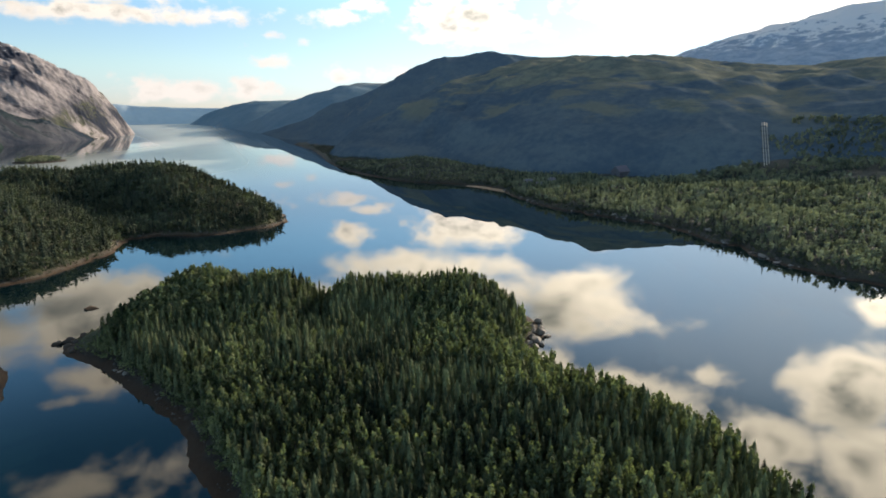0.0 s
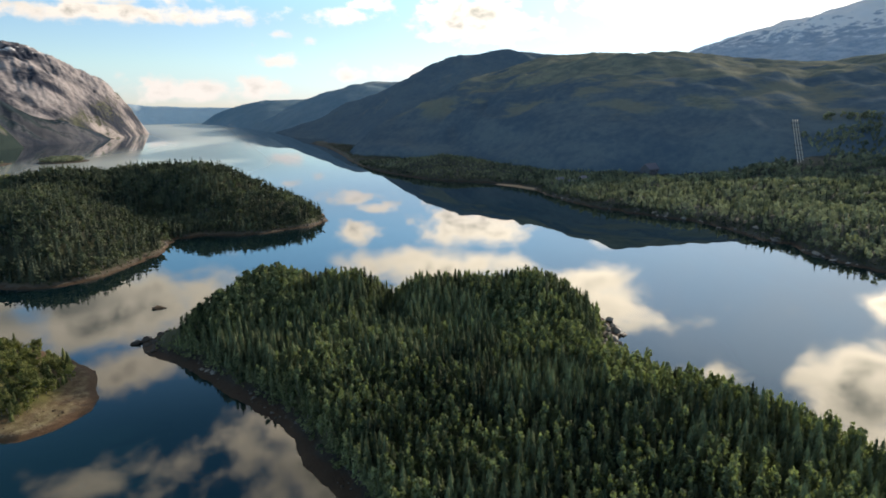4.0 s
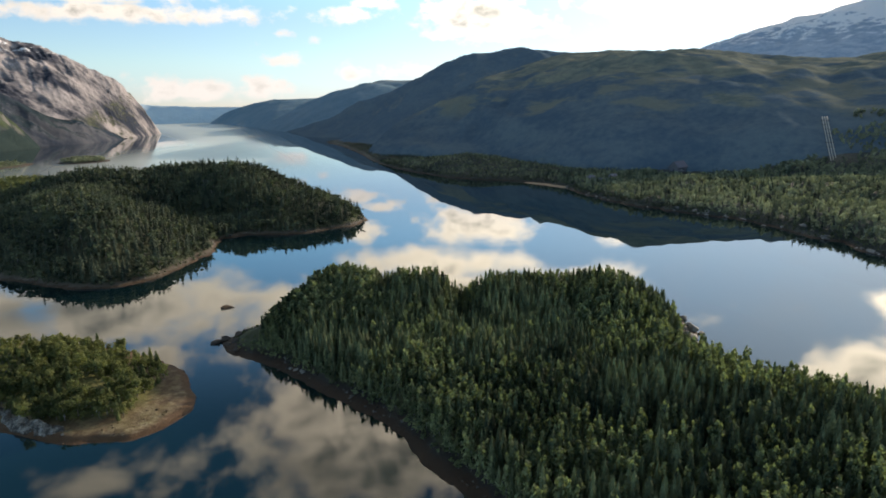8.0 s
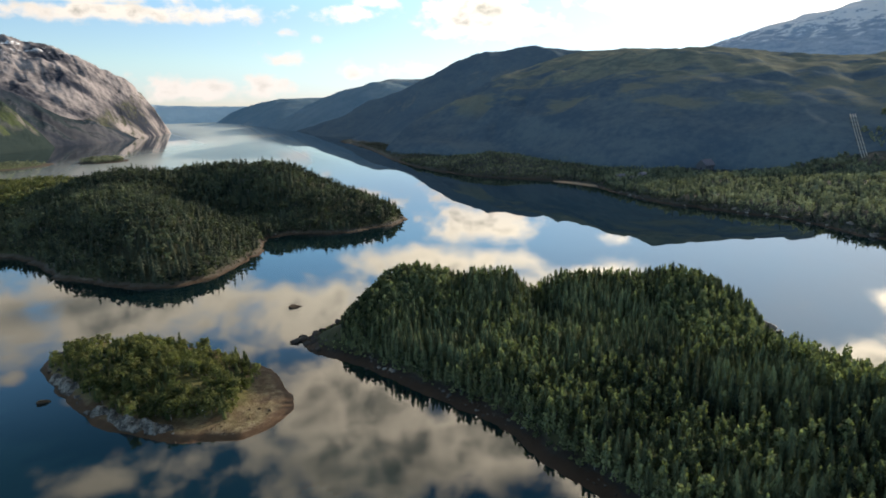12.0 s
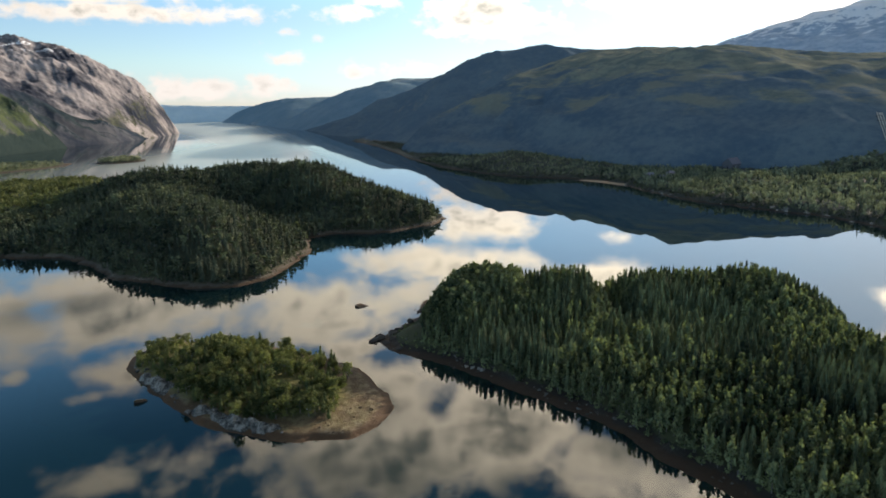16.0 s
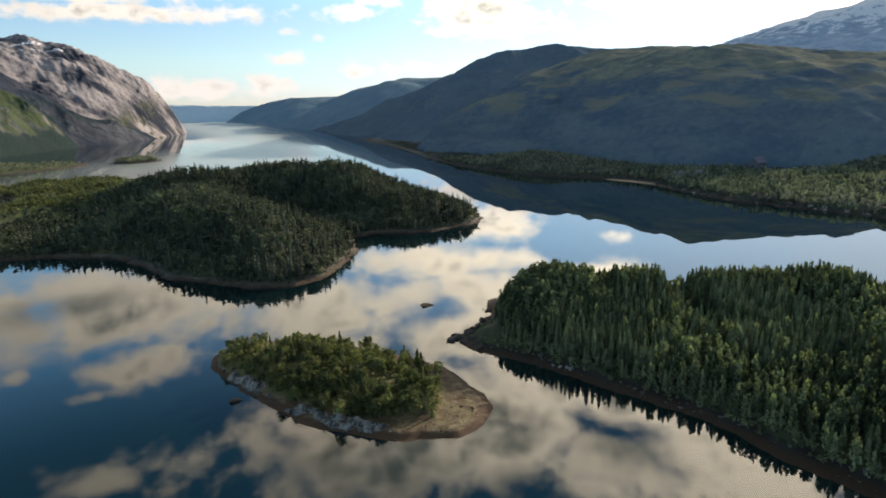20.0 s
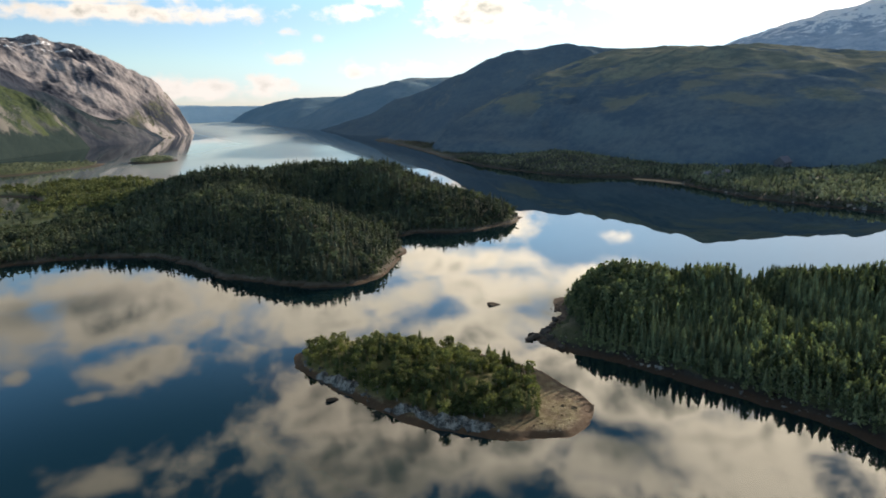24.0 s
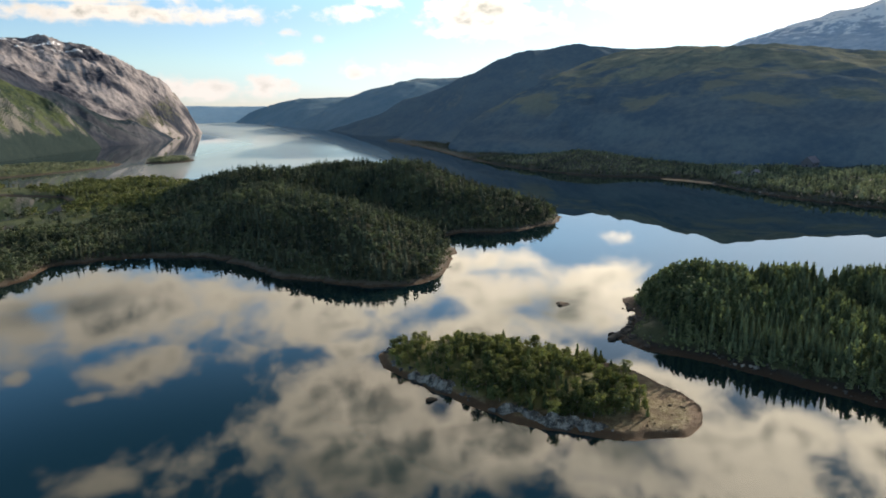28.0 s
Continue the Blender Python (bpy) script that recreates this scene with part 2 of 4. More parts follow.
def rock_material(name, a, b, moss=0.25, lo=0.0, hi=1.0, grain=1.0):
    mat, g, shade, _ = material(name)
    geo = g.add("ShaderNodeNewGeometry")
    pos = geo.outputs["Position"]
    n1, n2 = g.noise(pos, 0.9 * grain, 6, 0.65), g.noise(pos, 5.0 * grain, 5, 0.7)
    col = g.mix(g.step(g.math("ADD", g.math("MULTIPLY", n1, 0.6), g.math("MULTIPLY", n2, 0.4)), lo, hi) if hi < 1 else n1, a, b)
    col = g.mix(g.math("MULTIPLY", g.step(n2, 0.55, 0.7), moss), col, (0.09, 0.08, 0.035))
    z = g.xyz(pos)[2]
    col = g.mix(g.step(g.math("ADD", z, g.math("MULTIPLY", n1, 0.5)), 0.85, 0.35), col, (0.036, 0.022, 0.013))
    g.link(col, shade.inputs["Base Color"])
    shade.inputs["Roughness"].default_value = 0.8
    bump(g, shade, n2, 0.6, 0.15)
    return mat


M_ROCK = rock_material("grey_rock", (0.036, 0.035, 0.034), (0.19, 0.182, 0.17))
M_PALE_ROCK = rock_material("pale_shore_rock", (0.09, 0.085, 0.08), (0.40, 0.37, 0.33), 0.15)
M_DARK_ROCK = rock_material("dark_shore_rock", (0.022, 0.018, 0.015), (0.080, 0.064, 0.052), 0.3)
M_LEDGE = rock_material("broken_grey_rock", (0.030, 0.029, 0.028), (0.26, 0.246, 0.222), 0.6, 0.43, 0.60, 0.5)
M_REEF = rock_material("brown_reef_rock", (0.05, 0.032, 0.018), (0.13, 0.085, 0.048), 0.5)


def mountain_material(name, low_a, low_b, rock_a, rock_b, tree_line, snow_line=None, grain=1.0, bare=0.0, bands=1.0, tilt=0.0, streak=None, patches=False, relief=0.6, wood=None, ragged=1.0, heath=None):
    """Slopes: forest and heath low down, bare rock high up and where it is steep, snow in patches near the top."""
    mat, g, shade, _ = material(name)
    geo = g.add("ShaderNodeNewGeometry")
    pos = geo.outputs["Position"]
    x, y, z = g.xyz(pos)
    up = g.xyz(geo.outputs["True Normal"])[2]
    big, mid, fine = g.noise(g.vec("MULTIPLY", pos, (1.0, 1.0, bands ** 0.7)), 0.004 * grain, 5, 0.6), g.noise(g.vec("MULTIPLY", pos, (1.0, 1.0, bands)), 0.022 * grain / bands ** 0.5, 6, 0.68), g.noise(pos, 0.11 * grain, 5, 0.72)
    green = g.mix(g.step(g.math("ADD", g.math("ADD", mid, g.math("MULTIPLY", g.math("SUBTRACT", big, 0.5), 0.9)), g.math("MULTIPLY", g.math("SUBTRACT", fine, 0.5), 0.9)), 0.25, 0.75), low_a, low_b)
    strata = g.noise(g.vec("MULTIPLY", pos, (1.0, 1.0, 2.6)), 0.03 * grain, 7, 0.7)
    if streak:
        along_y, along_z = streak
        q = g.math("ADD", g.math("MULTIPLY", y, along_y), g.math("MULTIPLY", z, along_z))
        r = g.math("SUBTRACT", g.math("MULTIPLY", z, along_y * 0.22), g.math("MULTIPLY", y, along_z * 0.22))
        strata = g.noise(g.combine(q, r, g.math("MULTIPLY", x, 0.5)), 0.016, 6, 0.6)
    stone = g.mix(g.step(g.math("ADD", strata, g.math("MULTIPLY", g.math("SUBTRACT", fine, 0.5), 0.2)), 0.38, 0.62), rock_a, rock_b)
    high = g.math("ADD", z, g.math("MULTIPLY", g.math("SUBTRACT", big, 0.5), tree_line * 1.4 * ragged))
    high = g.math("ADD", high, g.math("MULTIPLY", g.math("SUBTRACT", mid, 0.5), tree_line * 0.9 * ragged))
    high = g.math("ADD", high, g.math("MULTIPLY", g.math("SUBTRACT", y, 1700.0), tilt))
    face = g.math("MULTIPLY", g.step(g.math("ADD", up, g.math("MULTIPLY", g.math("SUBTRACT", mid, 0.5), 0.5)), 0.80 + bare, 0.62 + bare), 1.0)
    rocky = g.math("MAXIMUM", g.step(high, tree_line * 0.85, tree_line * 1.15), face)
    col = g.mix(rocky, green, stone)
    if heath:  # pale grassy patches on the shelves between two heights, lightened as if sunlit
        low, top = heath
        sunlit_glade = g.step(g.noise(g.vec("MULTIPLY", pos, (1.0, 0.8, 3.6)), 0.0085, 6, 0.62), 0.50, 0.60)
        sunlit_glade = g.math("MULTIPLY", sunlit_glade, g.math("MULTIPLY", g.step(z, low, low + 25.0), g.step(z, top, top - 25.0)))
        col = g.mix(g.math("MULTIPLY", sunlit_glade, 0.85), col, g.mix(fine, (0.155, 0.166, 0.138), (0.250, 0.254, 0.206)))
    # low zone darkened both for woodland and for the shade at the foot
    if wood:
        edge = g.math("ADD", z, g.math("MULTIPLY", g.math("SUBTRACT", big, 0.5), wood * 2.6))
        edge = g.math("ADD", edge, g.math("MULTIPLY", g.math("SUBTRACT", mid, 0.5), wood * 1.6))
        col = g.mix(g.step(edge, wood * 1.15, wood * 0.85), col, g.mix(fine, (0.016, 0.029, 0.036), (0.040, 0.056, 0.050)))
    if snow_line:
        snow = g.step(g.math("ADD", z, g.math("MULTIPLY", g.math("SUBTRACT", strata, 0.5), snow_line * 1.5)), snow_line * 0.98, snow_line * 1.04)
        if patches:
            snow = g.math("MULTIPLY", g.step(g.noise(g.vec("MULTIPLY", pos, (1.0, 0.55, 2.2)), 0.035, 4, 0.6), 0.575, 0.625), g.step(z, 238.0, 268.0))
        col = g.mix(snow, col, (0.80, 0.82, 0.86))
    g.link(col, shade.inputs["Base Color"])
    shade.inputs["Roughness"].default_value = 0.95
    shade.inputs["Specular IOR Level"].default_value = 0.0
    bump(g, shade, g.math("ADD", mid, g.math("MULTIPLY", fine, 0.5)), relief, 4.0 / grain)
    return mat


# blue of the hillside and peak ridge is aerial haze painted into the colours
M_MT_NEAR = mountain_material("haze_blue_birch_hillside", (0.078, 0.120, 0.164), (0.142, 0.182, 0.206), (0.136, 0.160, 0.150), (0.245, 0.250, 0.195), 112, None, bare=-0.35, bands=4.0, ragged=2.0, heath=(48, 140), relief=0.3)
M_MT_MID = mountain_material("haze_blue_ridge", (0.096, 0.144, 0.192), (0.140, 0.185, 0.216), (0.13, 0.162, 0.182), (0.21, 0.226, 0.230), 250, None, 0.8, bands=3.0)
# slab rock painted pale as if sunlit, the face below it dark as if shaded
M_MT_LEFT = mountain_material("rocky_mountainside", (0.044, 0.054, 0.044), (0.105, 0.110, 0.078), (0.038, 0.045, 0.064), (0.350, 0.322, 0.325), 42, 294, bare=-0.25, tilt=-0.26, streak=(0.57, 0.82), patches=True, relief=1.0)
M_MT_SLAB = mountain_material("shade_painted_rock_face", (0.018, 0.031, 0.046), (0.038, 0.052, 0.058), (0.036, 0.046, 0.066), (0.100, 0.104, 0.118), 120, None, bare=-0.15, tilt=0.05, streak=(0.57, 0.82))
M_MT_GREEN = mountain_material("green_mountainside", (0.024, 0.040, 0.036), (0.074, 0.094, 0.048), (0.065, 0.076, 0.080), (0.17, 0.165, 0.155), 230, None, bare=-0.32, streak=(0.57, 0.82), wood=50)
# haze put into the colours: distant slopes and snow-mountain rock painted paler and bluer
M_MT_FAR = mountain_material("haze_blue_hillside", (0.145, 0.235, 0.300), (0.20, 0.28, 0.34), (0.19, 0.25, 0.29), (0.27, 0.315, 0.345), 200, None, 0.6)
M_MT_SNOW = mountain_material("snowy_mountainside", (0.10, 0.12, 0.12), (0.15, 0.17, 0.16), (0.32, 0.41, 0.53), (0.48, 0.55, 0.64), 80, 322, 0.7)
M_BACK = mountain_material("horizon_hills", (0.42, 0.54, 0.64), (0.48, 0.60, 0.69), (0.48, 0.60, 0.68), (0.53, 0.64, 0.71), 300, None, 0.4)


def water_material():
    """Still salt water: mirror gloss by Fresnel over a clear, tinted body through which the bed shows near the shores."""
    mat, g, shade, out = material("still_water")
    g.tree.nodes.remove(shade)
    pos = g.add("ShaderNodeNewGeometry").outputs["Position"]
    gloss = g.add("ShaderNodeBsdfGlossy")
    wx, wy, _ = g.xyz(pos)
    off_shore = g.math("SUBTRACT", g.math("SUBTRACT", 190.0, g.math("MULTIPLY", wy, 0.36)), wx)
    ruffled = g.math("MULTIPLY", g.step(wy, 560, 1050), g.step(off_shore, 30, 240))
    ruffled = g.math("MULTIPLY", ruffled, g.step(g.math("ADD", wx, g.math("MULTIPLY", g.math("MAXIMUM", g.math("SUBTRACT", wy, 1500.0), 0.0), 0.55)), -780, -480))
    g.link(g.math("MULTIPLY", ruffled, 0.10), gloss.inputs["Roughness"])
    gloss.inputs["Color"].default_value = (0.95, 0.97, 1.0, 1)
    clear = g.add("ShaderNodeBsdfTransparent")
    clear.inputs["Color"].default_value = (0.13, 0.20, 0.21, 1)
    fres = g.add("ShaderNodeFresnel")
    g.link(g.math("ADD", 1.65, g.math("MULTIPLY", ruffled, 2.6)), fres.inputs["IOR"])
    node = g.add("ShaderNodeBump")
    node.inputs["Strength"].default_value, node.inputs["Distance"].default_value = 0.03, 0.05
    ripple = g.noise(g.vec("MULTIPLY", pos, (1.0, 0.6, 1.0)), 0.5, 3, 0.5)
    calm = g.step(g.noise(pos, 0.012, 3), 0.42, 0.62)
    g.link(g.math("MULTIPLY", g.math("MULTIPLY", ripple, calm), ruffled), node.inputs["Height"])
    g.link(node.outputs[0], gloss.inputs["Normal"])
    mix = g.add("ShaderNodeMixShader")
    g.link(fres.outputs[0], mix.inputs[0])
    depth = g.add("ShaderNodeBsdfDiffuse")
    g.link(g.mix(g.noise(pos, 0.012, 3), (0.0022, 0.0105, 0.0145), (0.0040, 0.0165, 0.0200)), depth.inputs["Color"])
    under = g.add("ShaderNodeAddShader")
    g.link(clear.outputs[0], under.inputs[0])
    g.link(depth.outputs[0], under.inputs[1])
    g.link(under.outputs[0], mix.inputs[1])
    g.link(gloss.outputs[0], mix.inputs[2])
    # pale diffuse layer stands in for sky sheen and haze on the far water
    sky_sheen = g.add("ShaderNodeBsdfDiffuse")
    sky_sheen.inputs["Color"].default_value = (0.64, 0.71, 0.69, 1)
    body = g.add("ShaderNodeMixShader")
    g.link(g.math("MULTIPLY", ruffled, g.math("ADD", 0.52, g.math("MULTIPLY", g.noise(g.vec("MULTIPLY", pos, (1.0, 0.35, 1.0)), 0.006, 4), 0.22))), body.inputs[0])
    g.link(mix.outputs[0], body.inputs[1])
    g.link(sky_sheen.outputs[0], body.inputs[2])
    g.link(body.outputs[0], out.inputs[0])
    return mat


M_WATER = water_material()


def silt_material():
    mat, g, shade, _ = material("dark_silt")
    pos = g.add("ShaderNodeNewGeometry").outputs["Position"]
    g.link(g.mix(g.noise(pos, 0.02, 5), (0.010, 0.070, 0.090), (0.022, 0.120, 0.130)), shade.inputs["Base Color"])
    shade.inputs["Roughness"].default_value = 1.0
    return mat


M_SILT = silt_material()


# ---- helpers for meshes ----
def link_mesh(name, verts, faces, mats, smooth=False, tone=None, slots=None, parent=None):
    """A mesh object from arrays of points and triangles or quads."""
    verts, faces = np.asarray(verts, np.float32), np.asarray(faces, np.int32)
    me = bpy.data.meshes.new(name)
    k = faces.shape[1]
    me.vertices.add(len(verts))
    me.vertices.foreach_set("co", verts.ravel())
    me.loops.add(faces.size)
    me.loops.foreach_set("vertex_index", faces.ravel())
    me.polygons.add(len(faces))
    me.polygons.foreach_set("loop_start", np.arange(0, faces.size, k, dtype=np.int32))
    me.polygons.foreach_set("use_smooth", np.full(len(faces), smooth))
    for m in mats:
        me.materials.append(m)
    if slots is not None:
        me.polygons.foreach_set("material_index", np.asarray(slots, np.int32))
    me.update(calc_edges=True)
    if tone is not None:
        me.attributes.new("tone", "FLOAT", "POINT").data.foreach_set("value", np.asarray(tone, np.float32))
    ob = new(name, me)
    if parent:
        ob.parent = parent
    return ob


def lattice(x, y, seed=0):
    """Smooth value noise, 0 to 1, on arrays."""
    xi, yi = np.floor(x).astype(np.int64), np.floor(y).astype(np.int64)
    fx, fy = x - xi, y - yi
    fx, fy = fx * fx * fx * (fx * (fx * 6 - 15) + 10), fy * fy * fy * (fy * (fy * 6 - 15) + 10)

    def val(i, j):
        n = (i * 374761393 + j * 668265263 + seed * 974634777) & 0x7FFFFFFF
        n = ((n ^ (n >> 13)) * 1274126177) & 0x7FFFFFFF
        return ((n ^ (n >> 16)) & 0xFFFF) / 65535.0

    a, b, c, d = val(xi, yi), val(xi + 1, yi), val(xi, yi + 1), val(xi + 1, yi + 1)
    return (a * (1 - fx) + b * fx) * (1 - fy) + (c * (1 - fx) + d * fx) * fy


def fbm(x, y, scale, octaves=5, gain=0.5, seed=0):
    total, amp, norm = 0.0, 1.0, 0.0
    for k in range(octaves):
        total = total + amp * lattice(x * scale * 2 ** k + 17.3 * k, y * scale * 2 ** k - 9.1 * k, seed + k)
        norm, amp = norm + amp, amp * gain
    return total / norm


def smooth_loop(points, rounds=2, closed=True):
    p = np.array(points, float)
    for _ in range(rounds):
        q = np.roll(p, -1, 0) if closed else p[1:]
        a = p if closed else p[:-1]
        cut = np.stack([a * 0.75 + q * 0.25, a * 0.25 + q * 0.75], 1).reshape(-1, p.shape[1])
        p = cut if closed else np.vstack([p[:1], cut, p[-1:]])
    return p


def shore_distance(x, y, loop):
    """Distance to a closed outline, positive inside."""
    best, inside = np.full(x.shape, 1e9), np.zeros(x.shape, bool)
    for (ax, ay), (bx, by) in zip(loop, np.roll(loop, -1, 0)):
        dx, dy = bx - ax, by - ay
        t = np.clip(((x - ax) * dx + (y - ay) * dy) / (dx * dx + dy * dy + 1e-9), 0, 1)
        best = np.minimum(best, np.hypot(x - ax - t * dx, y - ay - t * dy))
        cross = ((ay > y) != (by > y)) & (x < (bx - ax) * (y - ay) / (by - ay + 1e-12) + ax)
        inside ^= cross
    return np.where(inside, best, -best)


class Land:
    """A piece of land: an outline on the water and a rule for its height."""

    def __init__(self, outline, beach, slope, hills, rough, wobble=2.0, seed=0, shelf=0.16, lagoons=(), base=1.6):
        self.base = base
        self.loop = smooth_loop(outline)
        self.beach, self.slope, self.hills, self.rough, self.wobble, self.seed, self.shelf = beach, slope, hills, rough, wobble, seed, shelf
        self.lagoons = [smooth_loop(l) for l in lagoons]

    def inland(self, x, y):
        d = shore_distance(x, y, self.loop)
        for l in self.lagoons:
            d = np.minimum(d, -shore_distance(x, y, l))
        return d + self.wobble * (fbm(x, y, 0.09, 4, 0.55, self.seed) - 0.5) * 2

    def height(self, x, y, d=None):
        d = self.inland(x, y) if d is None else d
        rise = np.where(d < self.beach, d * 0.13, self.beach * 0.13 + (d - self.beach) * self.slope)
        cap = np.zeros_like(x) + self.base
        for hx, hy, rx, ry, turn, h in self.hills:
            c, s = math.cos(radians(turn)), math.sin(radians(turn))
            u, v = ((x - hx) * c + (y - hy) * s) / rx, (-(x - hx) * s + (y - hy) * c) / ry
            cap = cap + h * np.exp(-(u * u + v * v))
        cap = np.maximum(cap, 1.0)
        land = cap * (1 - np.exp(-np.maximum(rise, 0) / cap))
        land = land + self.rough * (fbm(x, y, 0.07, 5, 0.55, self.seed + 5) - 0.5) * np.clip((d + 1) / 6, 0, 1) * 2
        return np.where(d > 0, land, np.maximum(d * self.shelf, -13.0))

    def mesh(self, name, step, mat, margin=45, label="", box=None):
        lo, hi = self.loop.min(0) - margin, self.loop.max(0) + margin
        if box:
            lo, hi = np.maximum(lo, box[:2]), np.minimum(hi, box[2:])
        nx, ny = int((hi[0] - lo[0]) / step) + 1, int((hi[1] - lo[1]) / step) + 1
        gx, gy = np.meshgrid(lo[0] + step * np.arange(nx), lo[1] + step * np.arange(ny))
        x, y = gx.ravel(), gy.ravel()
        d = self.inland(x, y)
        z = self.height(x, y, d)
        ids = np.arange(nx * ny).reshape(ny, nx)
        quads = np.stack([ids[:-1, :-1], ids[:-1, 1:], ids[1:, 1:], ids[1:, :-1]], -1).reshape(-1, 4)
        quads = quads[(d[quads] > -margin).all(1)]
        used = np.unique(quads)
        back = np.zeros(nx * ny, np.int64)
        back[used] = np.arange(len(used))
        ob = link_mesh(name, np.stack([x, y, z], 1)[used], back[quads], [mat], True)
        return tagged(ob, label, "land", kind="structure")


def sweep(name, crest, foot, back, mat, label, along=220, across=70, rough=18, scale=0.006, sag=1.25, seed=0, category="mountain", ravine=0.0, width=90, skew=0.0, bench=0.0):
    """A mountain: its surface runs from the foot line over the crest and down behind it."""
    def line(points, n):
        p = smooth_loop(points, 2, False)
        s = np.r_[0, np.cumsum(np.linalg.norm(np.diff(p, axis=0), axis=1))]
        t = np.linspace(0, s[-1], n)
        return np.stack([np.interp(t, s, p[:, k]) for k in range(3)], 1)

    c, f = line(crest, along), line(foot, along)
    run = np.r_[0, np.cumsum(np.linalg.norm(np.diff(c, axis=0), axis=1))]
    b = np.array(c)
    b[:, :2] += np.array(back)
    b[:, 2] = -5
    na = int(across * 0.72)
    rows = []
    for k in range(across + 1):
        if k <= na:
            t = k / na
            p = f * (1 - t) + c * t
            p[:, 2] = f[:, 2] + (c[:, 2] - f[:, 2]) * (math.sin(t * math.pi / 2) ** sag)
            amp = math.sin(t * math.pi) ** 0.6 * 1.0 + 0.22 * t
        else:
            t = (k - na) / (across - na)
            p = c * (1 - t) + b * t
            p[:, 2] = c[:, 2] * (1 - t * t) - 5 * t
            amp = 0.22 * (1 - t)
        lift = (fbm(p[:, 0], p[:, 1], scale, 6, 0.52, seed) - 0.5) * 2
        gully = np.abs(fbm(p[:, 0] + 400, p[:, 1], scale * 1.7, 5, 0.5, seed + 9) - 0.5) * 2
        p = p.copy()
        cut = np.abs(fbm((run + skew * t) / width + 0.35 * lift, np.full(along, 1.3 * t), 1.0, 4, 0.36, seed + 21) - 0.5) * 2
        p[:, 2] += ravine * (amp if k > na else amp - 0.18 * t) * (cut - 0.28) * 2 * np.clip(c[:, 2] / 60, 0.05, 1)
        p[:, 2] += rough * amp * (lift * 1.1 - gully * 1.1 + 0.12) * np.clip(c[:, 2] / 60, 0.05, 1)
        if bench:  # broken shelves along the slope
            wave = p[:, 2] / bench * 6.2832 + 12.0 * (fbm(p[:, 0], p[:, 1], 0.0045, 4, 0.5, seed + 31) - 0.5)
            mask = np.clip(5.0 * (fbm(p[:, 0], p[:, 1], 0.0048, 4, 0.55, seed + 35) - 0.38), 0, 1)
            p[:, 2] += 1.05 * mask * np.sin(wave) * bench / 6.2832 * np.clip(p[:, 2] / 40, 0, 1) * (min(1, 2.5 * max(0, 0.72 - t)) if k <= na else 0)
        rows.append(p)
    v = np.concatenate(rows)
    ids = np.arange(len(v)).reshape(across + 1, along)
    quads = np.stack([ids[:-1, :-1], ids[:-1, 1:], ids[1:, 1:], ids[1:, :-1]], -1).reshape(-1, 4)
    return tagged(link_mesh(name, v, quads, [mat], True), label, category, kind="structure")


# ---- water and bed ----
def disc(name, radius, z, mat, label, centre=(-200, 500)):
    bm = bmesh.new()
    bmesh.ops.create_circle(bm, cap_ends=True, radius=radius, segments=96)
    bmesh.ops.translate(bm, verts=bm.verts, vec=(*centre, z))
    me = bpy.data.meshes.new(name)
    bm.to_mesh(me)
    bm.free()
    me.materials.append(mat)
    return tagged(new(name, me), label, "water" if name == "water" else "ground", kind="structure")


disc("ground", 5600, -12.5, M_SILT, "dark silty bed of the fjord under the water")
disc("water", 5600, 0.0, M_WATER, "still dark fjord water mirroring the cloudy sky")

# ---- land ----
MAIN = Land([(-130.5, 200), (-121, 187), (-108, 180), (-98, 170), (-88, 161), (-76, 150), (-66, 138), (-57, 125), (-50, 113), (-42, 98),
             (-35, 80), (-25, 55), (0, 38), (35, 40), (60, 60), (70, 85), (67, 108), (59, 132), (46, 149), (32, 160), (25, 170), (26, 185),
             (33, 198), (33, 212), (25, 231), (8, 246), (-28, 246), (-48, 238), (-66, 246), (-90, 252), (-108, 248), (-117, 238),
             (-117, 225), (-119, 212), (-126, 205)],
            4.6, 1.3, [(-92, 222, 26, 26, 0, 14.0), (-58, 224, 11, 26, 0, 11.0), (13, 213, 14, 26, 0, 12.0), (-10, 218, 20, 24, 0, 6.5), (-33, 220, 9, 22, 0, 7.0), (-46, 222, 5.5, 26, 0, -5.5), (-40, 185, 40, 25, 0, 1.0), (-20, 150, 50, 45, -30, 3.0), (34, 115, 40, 55, 0, 6.0)], 1.2, 2.5, 3, base=2.5)
SMALL = Land([(-209, 190), (-203, 175), (-189, 161), (-173, 147), (-159, 138), (-145, 135), (-133, 133), (-124, 136), (-120, 149), (-123, 163),
              (-131, 174), (-142, 184), (-160, 195), (-180, 202), (-200, 202)],
             1.2, 1.3, [(-182, 180, 24, 15, -35, 3.0), (-158, 166, 18, 13, -35, 2.4), (-146, 157, 13, 10, -30, 1.8)], 0.35, 2.2, 7, 0.10, base=0.5)
